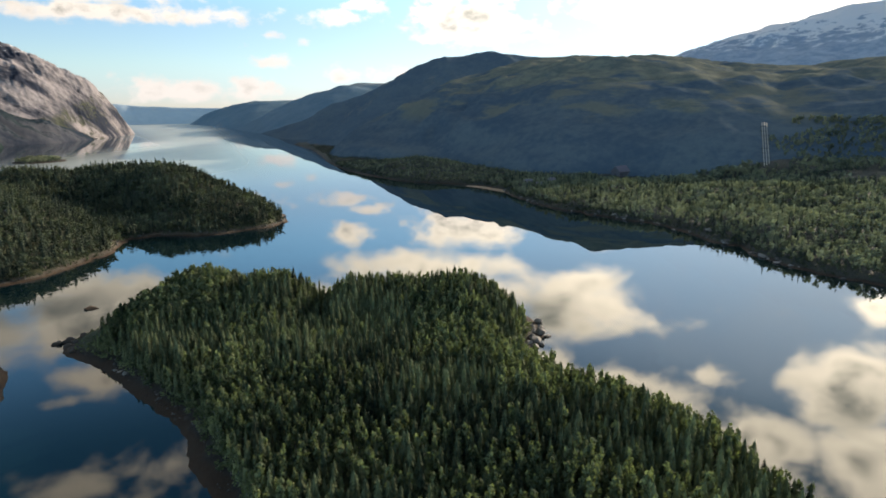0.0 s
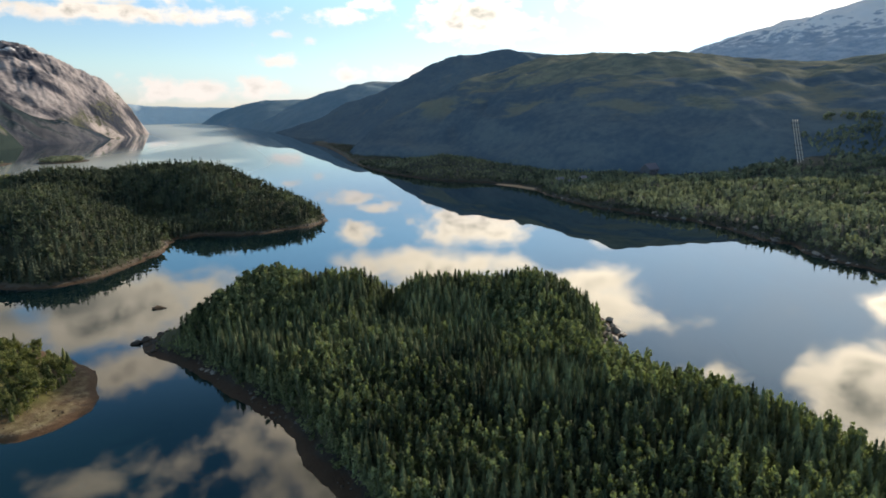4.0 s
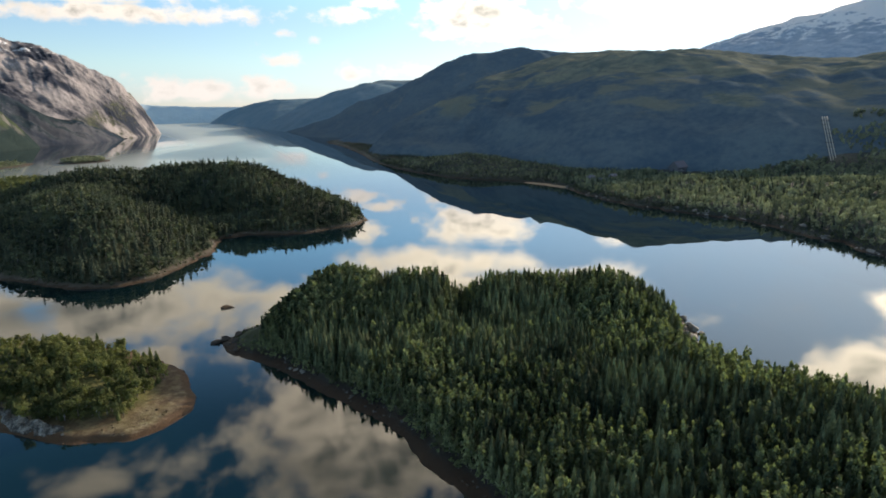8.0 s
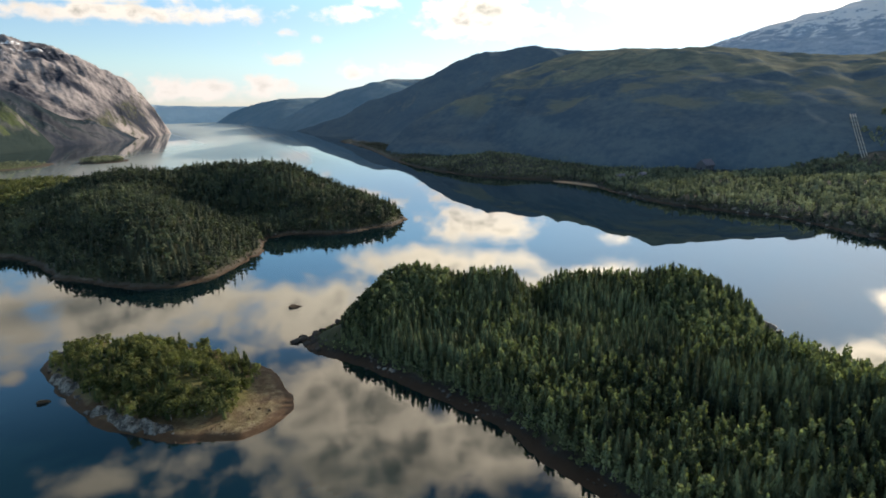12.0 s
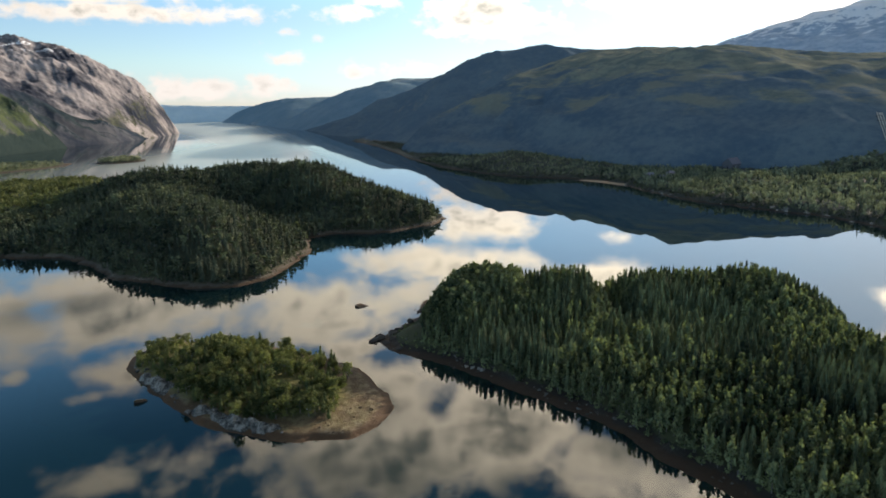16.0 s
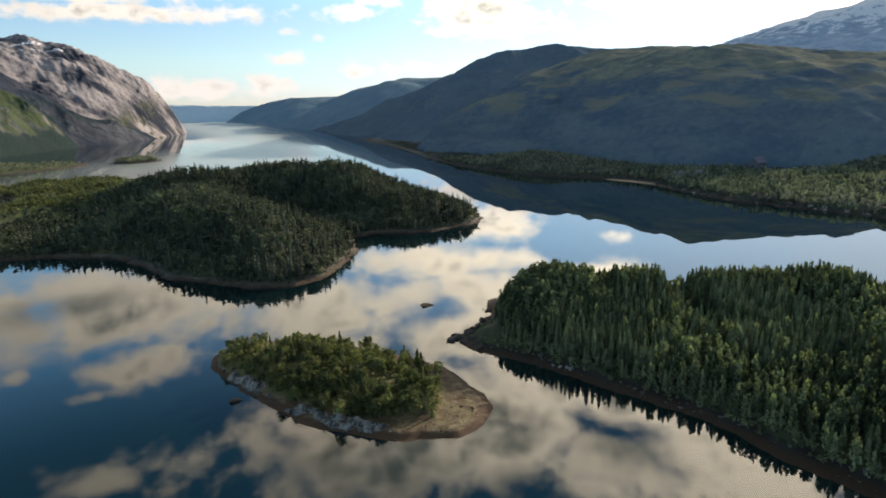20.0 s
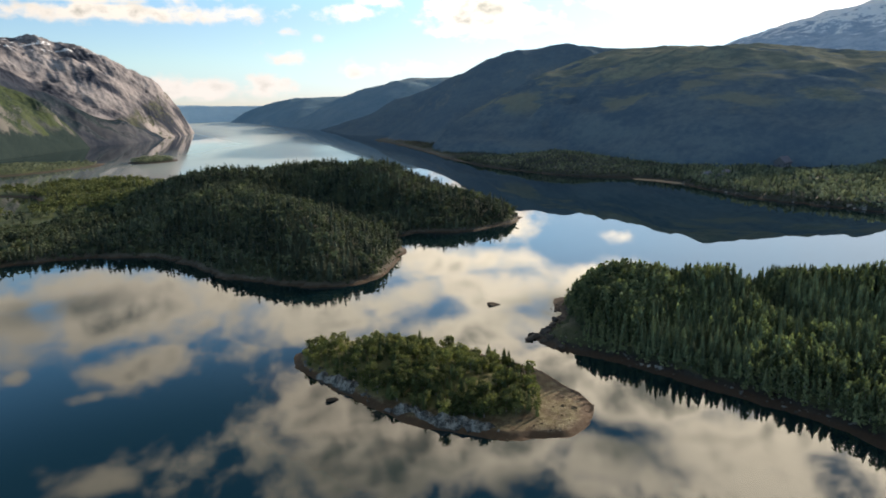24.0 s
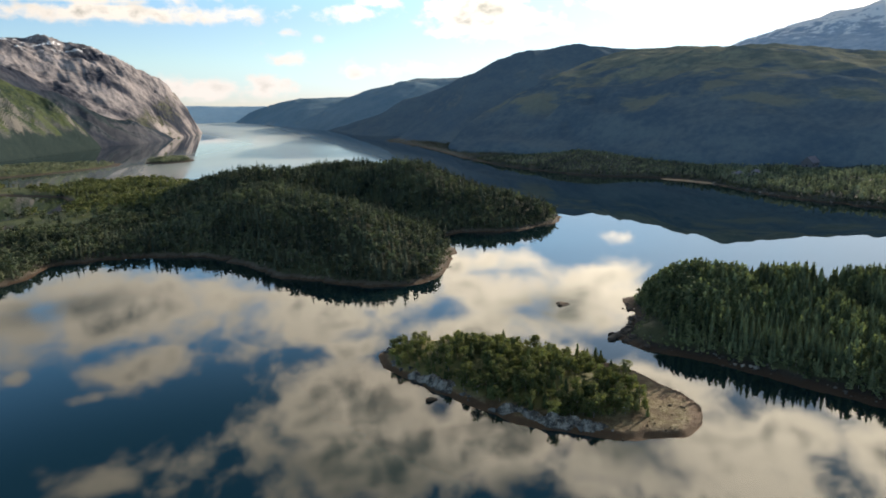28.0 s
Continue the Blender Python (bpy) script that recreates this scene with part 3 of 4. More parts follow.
MID = Land([(-760, 200), (-560, 240), (-470, 268), (-402, 278), (-393, 292), (-402, 322), (-380, 332), (-353, 340), (-321, 337), (-302, 325), (-285, 306),
            (-269, 291), (-241, 276), (-211, 267), (-196, 272), (-187, 288), (-182, 312), (-181, 338), (-190, 366), (-184, 380), (-170, 386), (-152, 382),
            (-134, 389), (-106, 414), (-106, 440), (-128, 485), (-170, 545), (-230, 600), (-330, 635), (-430, 650), (-500, 720), (-580, 770), (-720, 700),
            (-900, 560), (-950, 300)],
           1.6, 0.95, [(-205, 510, 46, 55, -30, 44), (-264, 575, 46, 40, 0, 39), (-350, 530, 70, 50, 0, 25), (-318, 440, 40, 46, 0, 17), (-238, 335, 40, 46, 0, 22), (-285, 385, 50, 45, 0, 17), (-150, 435, 45, 30, 30, 14), (-222, 432, 50, 17, -58, -20), (-192, 388, 34, 15, -58, -13)],
           2.0, 4.0, 11, 0.16,
           [[(-505, 520), (-540, 455), (-640, 415), (-800, 420), (-820, 560), (-690, 640), (-590, 625), (-540, 585)], [(-960, 690), (-640, 690), (-600, 730), (-700, 760), (-960, 760)]])
BAR = Land([(-1200, 700), (-860, 740), (-740, 850), (-690, 960), (-720, 1040), (-860, 1010), (-1000, 950), (-1250, 950)], 6, 0.2, [(-800, 920, 80, 60, 0, 3)], 1.0, 6, 21)
ISLET = Land([(-680, 1010), (-640, 975), (-600, 1005), (-605, 1050), (-640, 1090), (-680, 1060)], 4, 0.3, [(-640, 1030, 30, 30, 0, 4)], 0.8, 4, 23)
RIGHT = Land([(-760, 2500), (-440, 1740), (-292, 1422), (-200, 1120), (-142, 870), (-62, 700), (-8, 652), (33, 638), (60, 595), (68, 540), (82, 487), (101, 453), (125, 425),
              (145, 393), (158, 350), (161, 302), (172, 268), (190, 248), (240, 215), (330, 180), (460, 100), (700, -100), (1400, -300), (1900, 600),
              (1700, 1700), (600, 2300)],
             1.2, 0.6, [(-30, 770, 80, 55, -30, 14), (330, 590, 70, 50, 0, 14), (480, 480, 170, 140, 0, 18), (330, 380, 110, 60, 0, 5), (760, 450, 280, 300, 0, 40), (235, 470, 40, 30, -30, 6), (190, 350, 30, 40, 0, 4), (290, 300, 50, 30, 0, 6), (160, 540, 40, 25, 20, 5)], 3.4, 5.0, 31, base=4.0)

MAIN.mesh("main_island", 1.8, M_ISLAND, 40, "wooded island with a brown stony tide shore")
SMALL.mesh("small_island", 0.9, M_SKERRY, 26, "small green island with grey rocks and a pale mud flat")
MID.mesh("wooded_headland", 4.0, M_HEADLAND, 50, "dark wooded headland with a pale stony shore", (-440, 220, -60, 800))
MID.mesh("lagoon_flats", 4.0, M_PLAIN, 50, "low green flats round a tidal lagoon", (-900, 220, -440, 800))
BAR.mesh("sand_bar", 8.0, M_PLAIN, 40, "low green sand bar across the bay", (-1150, 650, -600, 1100))
ISLET.mesh("islet", 4.0, M_ISLAND, 25, "low wooded islet far out in the fjord")
RIGHT.mesh("mainland", 6.0, M_SHORE, 40, "wooded mainland shore below the hills", (-400, 120, 1000, 1500))

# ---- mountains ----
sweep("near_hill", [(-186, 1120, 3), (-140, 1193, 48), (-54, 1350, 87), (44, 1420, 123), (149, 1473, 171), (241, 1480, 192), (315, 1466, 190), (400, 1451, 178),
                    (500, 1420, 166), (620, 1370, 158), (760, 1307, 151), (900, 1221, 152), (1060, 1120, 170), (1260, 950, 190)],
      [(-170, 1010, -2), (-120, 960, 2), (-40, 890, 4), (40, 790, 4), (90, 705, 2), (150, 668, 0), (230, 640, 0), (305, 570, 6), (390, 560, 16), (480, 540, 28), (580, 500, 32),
       (700, 450, 36), (800, 400, 42), (920, 380, 50), (1100, 150, 60)], (260, 500), M_MT_NEAR, "birch-covered hillside above the shore, blue haze put into its colour", 280, 100, 15, 0.0050, 0.65, 41, ravine=14, width=170, skew=-260, bench=56)
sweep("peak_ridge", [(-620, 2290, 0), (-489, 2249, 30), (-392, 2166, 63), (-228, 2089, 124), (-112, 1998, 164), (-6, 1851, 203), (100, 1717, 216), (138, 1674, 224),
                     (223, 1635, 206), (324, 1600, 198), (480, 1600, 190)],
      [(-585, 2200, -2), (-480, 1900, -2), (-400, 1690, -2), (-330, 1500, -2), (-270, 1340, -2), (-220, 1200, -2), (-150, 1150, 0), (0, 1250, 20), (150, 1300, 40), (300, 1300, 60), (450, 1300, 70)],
      (300, 600), M_MT_MID, "ridge rising to a rounded peak, blue haze put into its colour", 220, 70, 22, 0.0035, 1.9, 47, ravine=8, width=200)
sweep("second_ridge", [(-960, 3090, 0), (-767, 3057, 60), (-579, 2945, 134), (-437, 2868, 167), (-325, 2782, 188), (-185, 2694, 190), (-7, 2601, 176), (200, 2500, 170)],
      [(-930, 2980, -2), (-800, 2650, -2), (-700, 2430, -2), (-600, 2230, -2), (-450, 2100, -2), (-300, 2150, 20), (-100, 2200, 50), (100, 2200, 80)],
      (400, 700), M_MT_FAR, "ridge farther down the fjord, painted haze blue", 160, 50, 22, 0.003, 1.0, 53)
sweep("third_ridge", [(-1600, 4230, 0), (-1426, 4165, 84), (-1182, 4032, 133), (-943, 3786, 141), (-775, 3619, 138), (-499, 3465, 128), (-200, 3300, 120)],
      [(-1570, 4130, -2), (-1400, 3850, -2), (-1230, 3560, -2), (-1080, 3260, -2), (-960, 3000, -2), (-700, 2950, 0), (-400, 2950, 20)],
      (400, 500), M_MT_FAR, "flat-topped ridge far down the fjord, painted haze blue", 130, 40, 20, 0.003, 0.85, 59)
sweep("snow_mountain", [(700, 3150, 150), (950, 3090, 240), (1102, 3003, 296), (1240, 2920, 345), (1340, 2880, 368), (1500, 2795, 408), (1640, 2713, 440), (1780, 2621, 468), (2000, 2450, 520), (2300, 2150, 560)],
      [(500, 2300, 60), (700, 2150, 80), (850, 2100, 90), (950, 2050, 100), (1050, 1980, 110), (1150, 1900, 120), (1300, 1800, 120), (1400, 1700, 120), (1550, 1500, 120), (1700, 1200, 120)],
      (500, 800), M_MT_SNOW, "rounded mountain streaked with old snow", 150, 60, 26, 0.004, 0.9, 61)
BREAK = [(-1380, 1230, 250), (-1290, 1350, 215), (-1201, 1481, 180), (-1179, 1555, 149), (-1152, 1608, 131), (-1120, 1627, 107), (-1068, 1655, 69), (-1038, 1727, 58), (-1023, 1812, 33), (-1034, 1905, 15)]
sweep("left_mountain", [(-1640, 1380, 330), (-1560, 1480, 322), (-1472, 1595, 311), (-1413, 1678, 298), (-1367, 1736, 287), (-1307, 1834, 289), (-1251, 1902, 286), (-1214, 1945, 256), (-1171, 2022, 223),
                        (-1123, 2100, 180), (-1098, 2198, 117), (-1088, 2277, 46), (-1094, 2351, -3)],
      [(x - 5, y + 5, z - 4) for x, y, z in BREAK] + [(-1026, 1960, -2), (-1042, 2140, -2), (-1080, 2295, -2)],
      (-700, 500), M_MT_LEFT, "bare grey mountain with snow patches on its flat top", 360, 130, 20, 0.014, 1.12, 67, ravine=13, width=105, skew=640)
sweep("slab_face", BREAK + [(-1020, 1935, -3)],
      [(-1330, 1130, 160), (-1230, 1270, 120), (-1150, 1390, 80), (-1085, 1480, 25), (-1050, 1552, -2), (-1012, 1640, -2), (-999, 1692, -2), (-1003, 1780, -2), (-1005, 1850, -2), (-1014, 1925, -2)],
      (-160, 150), M_MT_SLAB, "steep face below a pale rock slab above the fjord, shade put into its colour", 240, 60, 9, 0.012, 0.75, 83, ravine=9, width=70, skew=220)
sweep("green_spur", [(-1330, 1030, 225), (-1260, 1150, 212), (-1190, 1280, 188), (-1129, 1372, 159), (-1116, 1393, 145), (-1091, 1421, 130), (-1062, 1451, 93), (-1040, 1477, 55), (-1021, 1503, 14), (-1018, 1516, -3)],
      [(-1060, 700, 4), (-1010, 800, -2), (-990, 900, -2), (-985, 1000, -2), (-995, 1100, -2), (-1003, 1200, -2), (-1006, 1300, -2), (-1004, 1400, -2), (-1008, 1470, -2), (-1014, 1510, -2)],
      (-120, 120), M_MT_GREEN, "green wooded spur with rocky ribs above the bay", 240, 90, 13, 0.010, 0.62, 89, ravine=20, width=95, skew=330)
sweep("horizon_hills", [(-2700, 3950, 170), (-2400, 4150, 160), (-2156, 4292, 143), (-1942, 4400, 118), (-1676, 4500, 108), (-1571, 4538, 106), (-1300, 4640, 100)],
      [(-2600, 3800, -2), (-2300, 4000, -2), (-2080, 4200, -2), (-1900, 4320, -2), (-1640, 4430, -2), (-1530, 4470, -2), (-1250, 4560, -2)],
      (-200, 200), M_BACK, "hills closing the fjord at the horizon, painted pale haze blue", 120, 24, 12, 0.004, 0.8, 71, "hills")


# ---- trees ----
RNG = np.random.default_rng(5)


def spruce_arrays(tiers, boughs, seed):
    """Crown of a spruce one unit high: drooping ragged whorls of boughs round a tapered stem."""
    r = np.random.default_rng(seed)
    v, f = [], []
    for k in range(tiers):
        t = k / tiers
        z0 = 0.07 + 0.86 * t
        rad = 0.185 * (1 - t) ** 0.7 * (0.75 + 0.25 * min(1, t * 5)) + 0.026
        base = len(v)
        v.append((0, 0, z0 + 0.17 * (1 - 0.45 * t)))
        n = boughs * 2
        turn = r.uniform(0, 6.28)
        for i in range(n):
            a = turn + 6.2832 * i / n + r.uniform(-0.12, 0.12)
            q = rad * (r.uniform(0.82, 1.2) if i % 2 == 0 else r.uniform(0.42, 0.62))
            v.append((q * math.cos(a), q * math.sin(a), z0 - (0.035 if i % 2 == 0 else -0.02) + r.uniform(-0.015, 0.015)))
        f += [(base, base + 1 + i, base + 1 + (i + 1) % n) for i in range(n)]
    base = len(v)
    v += [(0, 0, 1.0), (0.02, 0, 0.86), (-0.01, 0.017, 0.86), (-0.01, -0.017, 0.86)]
    f += [(base, base + 1, base + 2), (base, base + 2, base + 3), (base, base + 3, base + 1)]
    return np.array(v), np.array(f)


def leaf_arrays(clumps, seed, wide=0.30, low=0.10, size=0.11, corners=5, slim=True):
    """Crown of a broadleaf tree one unit high: many small bent clumps of leaves in an uneven dome with gaps."""
    r = np.random.default_rng(seed)
    v, f = [], []
    lobes = []
    for k in range(14):
        z = 0.22 + 0.64 * k / 13
        q = 0.13 * (1.15 - z) ** 0.7
        lobes.append((r.uniform(-q, q), r.uniform(-q, q), z, r.uniform(0.10, 0.17) * (1.2 - 0.75 * z)))
        if not slim:
            lobes[-1] = (r.uniform(-0.16, 0.16), r.uniform(-0.16, 0.16), r.uniform(0.28, 0.86), r.uniform(0.09, 0.16))
    for k in range(clumps):
        lx, ly, lz, lr = lobes[k % 14]
        d = r.normal(size=3)
        d /= np.linalg.norm(d)
        p = np.array((lx, ly, lz)) + d * lr * r.uniform(0.7, 1.15) * np.array((1.1, 1.1, 1.0))
        p[:2] = np.clip(p[:2], -wide, wide)
        p[2] = np.clip(p[2], low, 0.97)
        nrm = d * 0.7 + r.normal(size=3) * 0.45 + np.array((0, 0, 0.35))
        nrm /= np.linalg.norm(nrm)
        u = np.cross(nrm, (0.3, 0.5, 0.81))
        u /= np.linalg.norm(u)
        w = np.cross(nrm, u)
        base = len(v)
        v.append(p + nrm * size * 0.35)
        for i in range(corners):
            a = 6.2832 * i / corners + r.uniform(-0.3, 0.3)
            q = size * r.uniform(0.6, 1.25)
            v.append(p + u * q * math.cos(a) + w * q * math.sin(a))
        f += [(base, base + 1 + i, base + 1 + (i + 1) % corners) for i in range(corners)]
    return np.array(v), np.array(f)


def stem_arrays(height, r0, r1, sides=5, limbs=0, seed=0):
    """A tapered trunk with a few limbs, one unit high."""
    r = np.random.default_rng(seed)
    v, f = [], []

    def tube(p, q, a, b):
        p, q = np.array(p), np.array(q)
        d = (q - p) / np.linalg.norm(q - p)
        u = np.cross(d, (0.6, 0.37, 0.2))
        u /= np.linalg.norm(u)
        w = np.cross(d, u)
        base = len(v)
        for end, rad in ((p, a), (q, b)):
            for i in range(sides):
                ang = 6.2832 * i / sides
                v.append(end + u * rad * math.cos(ang) + w * rad * math.sin(ang))
        for i in range(sides):
            j = (i + 1) % sides
            f.extend([(base + i, base + j, base + sides + j), (base + i, base + sides + j, base + sides + i)])

    tube((0, 0, -0.06), (0, 0, height), r0, r1)
    for _ in range(limbs):
        a, z = r.uniform(0, 6.28), r.uniform(0.25, 0.6)
        tube((0, 0, z), (0.2 * math.cos(a), 0.2 * math.sin(a), z + r.uniform(0.12, 0.25)), r0 * 0.4, r1 * 0.5)
    return np.array(v), np.array(f)


def compose(crown, stem):
    """Crown and stem as one template: points, triangles and material slots."""
    v = np.vstack([crown[0], stem[0]])
    f = np.vstack([crown[1], stem[1] + len(crown[0])])
    return v, f, np.r_[np.zeros(len(crown[1]), int), np.ones(len(stem[1]), int)]


def forest(name, templates, spots, mats, label, kind="stuff", category="forest", parent=None):
    """Trees joined into one mesh. Spots: x, y, z, height, width factor, turn, lean."""
    spots = np.asarray(spots)
    pick = np.arange(len(spots)) % len(templates)
    vs, fs, ts, ss, base = [], [], [], [], 0
    for k, (v, f, slot) in enumerate(templates):
        s = spots[pick == k]
        if not len(s):
            continue
        c, q = np.cos(s[:, 5])[:, None], np.sin(s[:, 5])[:, None]
        w = (s[:, 3] * s[:, 4])[:, None]
        x, y, z = v[:, 0][None], v[:, 1][None], v[:, 2][None]
        px = s[:, 0][:, None] + w * (x * c - y * q)
        py = s[:, 1][:, None] + w * (x * q + y * c)
        pz = s[:, 2][:, None] + s[:, 3][:, None] * z
        vs.append(np.stack([px, py, pz], -1).reshape(-1, 3))
        fs.append((f[None] + (base + len(v) * np.arange(len(s)))[:, None, None]).reshape(-1, 3))
        ts.append(np.repeat(RNG.random(len(s)), len(v)))
        ss.append(np.tile(slot, len(s)))
        base += len(v) * len(s)
    ob = link_mesh(name, np.concatenate(vs), np.concatenate(fs), mats, False, np.concatenate(ts), np.concatenate(ss), parent)
    return tagged(ob, label, category, kind=kind)


def scatter(land, step, box, low, margin, jitter=0.42, density=None):
    """Spots for trees on a jittered grid over the dry part of a piece of land."""
    gx, gy = np.meshgrid(np.arange(box[0], box[2], float(step)), np.arange(box[1], box[3], float(step)))
    gx[1::2] += step / 2
    x = gx.ravel() + RNG.uniform(-jitter, jitter, gx.size) * step
    y = gy.ravel() + RNG.uniform(-jitter, jitter, gx.size) * step
    d = land.inland(x, y)
    z = land.height(x, y, d)
    keep = (d > margin) & (z > low)
    if density is not None:
        keep &= RNG.random(x.size) < density(x, y)
    return x[keep], y[keep], z[keep], d[keep]


def spots_of(x, y, z, h, wide):
    n = len(x)
    return np.stack([x, y, z - 0.15, h, wide * RNG.uniform(0.85, 1.15, n), RNG.uniform(0, 6.28, n)], 1)


SPRUCE = [compose(spruce_arrays(9, 7, 100 + k), stem_arrays(0.5, 0.018, 0.008, 4)) for k in range(5)]
SPRUCE_FAR = [compose(spruce_arrays(5, 5, 120 + k), stem_arrays(0.4, 0.018, 0.01, 3)) for k in range(4)]
SHRUB = [compose(leaf_arrays(190, 190 + k, 0.36, 0.08, 0.056, 4, False), stem_arrays(0.6, 0.02, 0.008, 4, 4, k)) for k in range(4)]
BIRCH = [compose(leaf_arrays(64, 140 + k, size=0.082, corners=4), stem_arrays(0.7, 0.018, 0.006, 4, 2, k)) for k in range(5)]
BIRCH_FAR = [compose(leaf_arrays(26, 160 + k, size=0.118, corners=4, slim=False), stem_arrays(0.6, 0.02, 0.01, 3)) for k in range(4)]


def part(name, v, f, mat, parent, label=""):
    ob = link_mesh(name, v, f, [mat], False, None, None, parent)
    return tagged(ob, label)


def tree_thing(name, crown, stem, crown_mat, stem_mat, label, group):
    """One tree of unit height, to be copied: an empty at its base with trunk and crown."""
    root = tagged(new(name), label, "tree", group)
    part("trunk", *stem, stem_mat, root)
    part("crown", *crown, crown_mat, root)
    return root


def plant(protos, spots):
    for k, (x, y, z, h, w, turn) in enumerate(spots):
        m = pose(x, y, z, 0, 0, math.degrees(turn)) @ Matrix.Diagonal((h * w, h * w, h, 1))
        if k < len(protos):
            protos[k].matrix_basis = m
        else:
            src = protos[k % len(protos)]
            keep = src.matrix_basis.copy()
            src.matrix_basis = Matrix.Identity(4)
            copy_thing(src, m)
            src.matrix_basis = keep


# main island: spruces with birches along the shore and in clearings
x, y, z, d = scatter(MAIN, 1.8, (-140, 30, 80, 260), 1.2, 5.4, density=lambda a, b: np.where(a < -113.5 + 0.25 * np.maximum(b - 228, 0), 0.0, 1.0))
mixf = fbm(x, y, 0.035, 3, 0.5, 77)
leafy = (RNG.random(len(x)) < np.clip((mixf - 0.44) * 6.0, 0.06, 0.85)) | ((d < 8) & (RNG.random(len(x)) < 0.45)) | ((x < -78) & (y > 198) & (RNG.random(len(x)) < 0.7))
tall = 0.90 * (5.4 + 4.4 * RNG.random(len(x)) ** 1.5) + 2.0 * (fbm(x, y, 0.05, 2, 0.5, 5) - 0.5)
tall *= np.clip(0.72 + d / 30, 0.6, 1.0) * np.clip(0.62 + (x + 113.5) / 30, 0.62, 1.0) * (0.86 + 0.34 * fbm(x, y, 0.11, 2, 0.5, 8))
h = np.where(leafy, tall * 0.95, tall)
near = (y < 128) & (x > -52) & (x < 62)
sp, bi = np.where(~leafy)[0], np.where(leafy)[0]
sp_near = sp[near[sp]][:300]
bi_near = bi[near[bi]][:200]
spots = spots_of(x, y, z, h, np.where(leafy, np.where((x < -78) & (y > 198), 0.95, 0.62), 0.86))
plant([tree_thing("spruce_tree", spruce_arrays(9, 7, 100 + k), stem_arrays(0.5, 0.018, 0.008, 5), M_SPRUCE, M_BARK,
                  "dark green spruce in the dense island wood", "island spruces") for k in range(5)], spots[sp_near])
plant([tree_thing("birch_tree", leaf_arrays(120, 140 + k, size=0.062, corners=4), stem_arrays(0.7, 0.018, 0.006, 5, 4, k), M_BIRCH, M_BIRCH_BARK,
                  "light green birch among the island spruces", "island birches") for k in range(5)], spots[bi_near])
forest("spruce_forest", SPRUCE, spots[np.setdiff1d(sp, sp_near)], [M_SPRUCE, M_BARK], "dense dark green spruce wood covering the island")
forest("birch_wood", BIRCH, spots[np.setdiff1d(bi, bi_near)], [M_BIRCH, M_BIRCH_BARK], "light green birches mixed into the spruce wood")

# small island
x, y, z, d = scatter(SMALL, 2.0, (-212, 128, -115, 206), 0.8, 2.7, density=lambda a, b: np.where(a < -188, 0.95, 1.0) * np.where(a > -134.0, 0.0, 1.0) * np.where(((a + 207) * 55 + (b - 186) * 64) / 84.4 < -2.0, 0.0, 1.0) * np.where(b < 143.5, 0.0, 1.0) * np.clip(2.4 * (fbm(a, b, 0.10, 2, 0.5, 91) - 0.15), 0.24, 0.95))
leafy = RNG.random(len(x)) < 0.70
h = np.where(leafy, 1.9 + 2.4 * RNG.random(len(x)) ** 1.3, 1.9 + 2.7 * RNG.random(len(x)) ** 1.5) * np.where(x < -186, 1.0, 1.38)
spots = spots_of(x, y, z, h, np.where(leafy, 1.2, 1.25))
order = RNG.permutation(len(x))
spots, leafy = spots[order], leafy[order]
plant([tree_thing("young_spruce", spruce_arrays(8, 7, 180 + k), stem_arrays(0.5, 0.018, 0.008, 5), M_YOUNG, M_BARK,
                  "young green spruce on the small rocky island", "small island spruces") for k in range(4)], spots[~leafy][:300])
plant([tree_thing("birch_shrub", leaf_arrays(190, 190 + k, 0.36, 0.08, 0.056, 4, False), stem_arrays(0.6, 0.02, 0.008, 5, 4, k), M_SHRUB, M_BIRCH_BARK,
                  "bushy yellow-green birch on the small rocky island", "small island birches") for k in range(4)], spots[leafy][:300])
if (~leafy).sum() > 300:
    forest("spruce_thicket", SPRUCE, spots[~leafy][300:], [M_YOUNG, M_BARK], "small spruces filling gaps on the small island")
if leafy.sum() > 300:
    forest("birch_thicket", SHRUB, spots[leafy][300:], [M_SHRUB, M_BIRCH_BARK], "low birch scrub covering the small island")

# headland
x, y, z, d = scatter(MID, 3.6, (-760, 230, -95, 760), 0.25, 3.0, density=lambda a, b: np.where(a < -440, np.clip(3.0 * (fbm(a, b, 0.02, 3, 0.5, 19) - 0.33), 0, 0.9), 1.0))
leafy = RNG.random(len(x)) < np.where(x < -400, 0.85, 0.35)
h = np.where(leafy, 4.2 + 3.5 * RNG.random(len(x)), 4.6 + 6.0 * RNG.random(len(x)) ** 1.8)
spots = spots_of(x, y, z, h, np.where(leafy, 1.35, 1.1))
forest("headland_spruces", SPRUCE_FAR, spots[~leafy], [M_SPRUCE_FAR, M_BARK], "dense spruce wood on the headland, shade in its needle colour")
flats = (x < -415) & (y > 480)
forest("headland_birches", BIRCH_FAR, spots[leafy & ~flats], [M_HEAD_LEAF, M_BIRCH_BARK], "birch wood on the headland, shade in its leaf colour")
forest("lagoon_birches", BIRCH_FAR, spots[leafy & flats], [M_LAGOON, M_BIRCH_BARK], "light green birch groves on the lagoon flats")

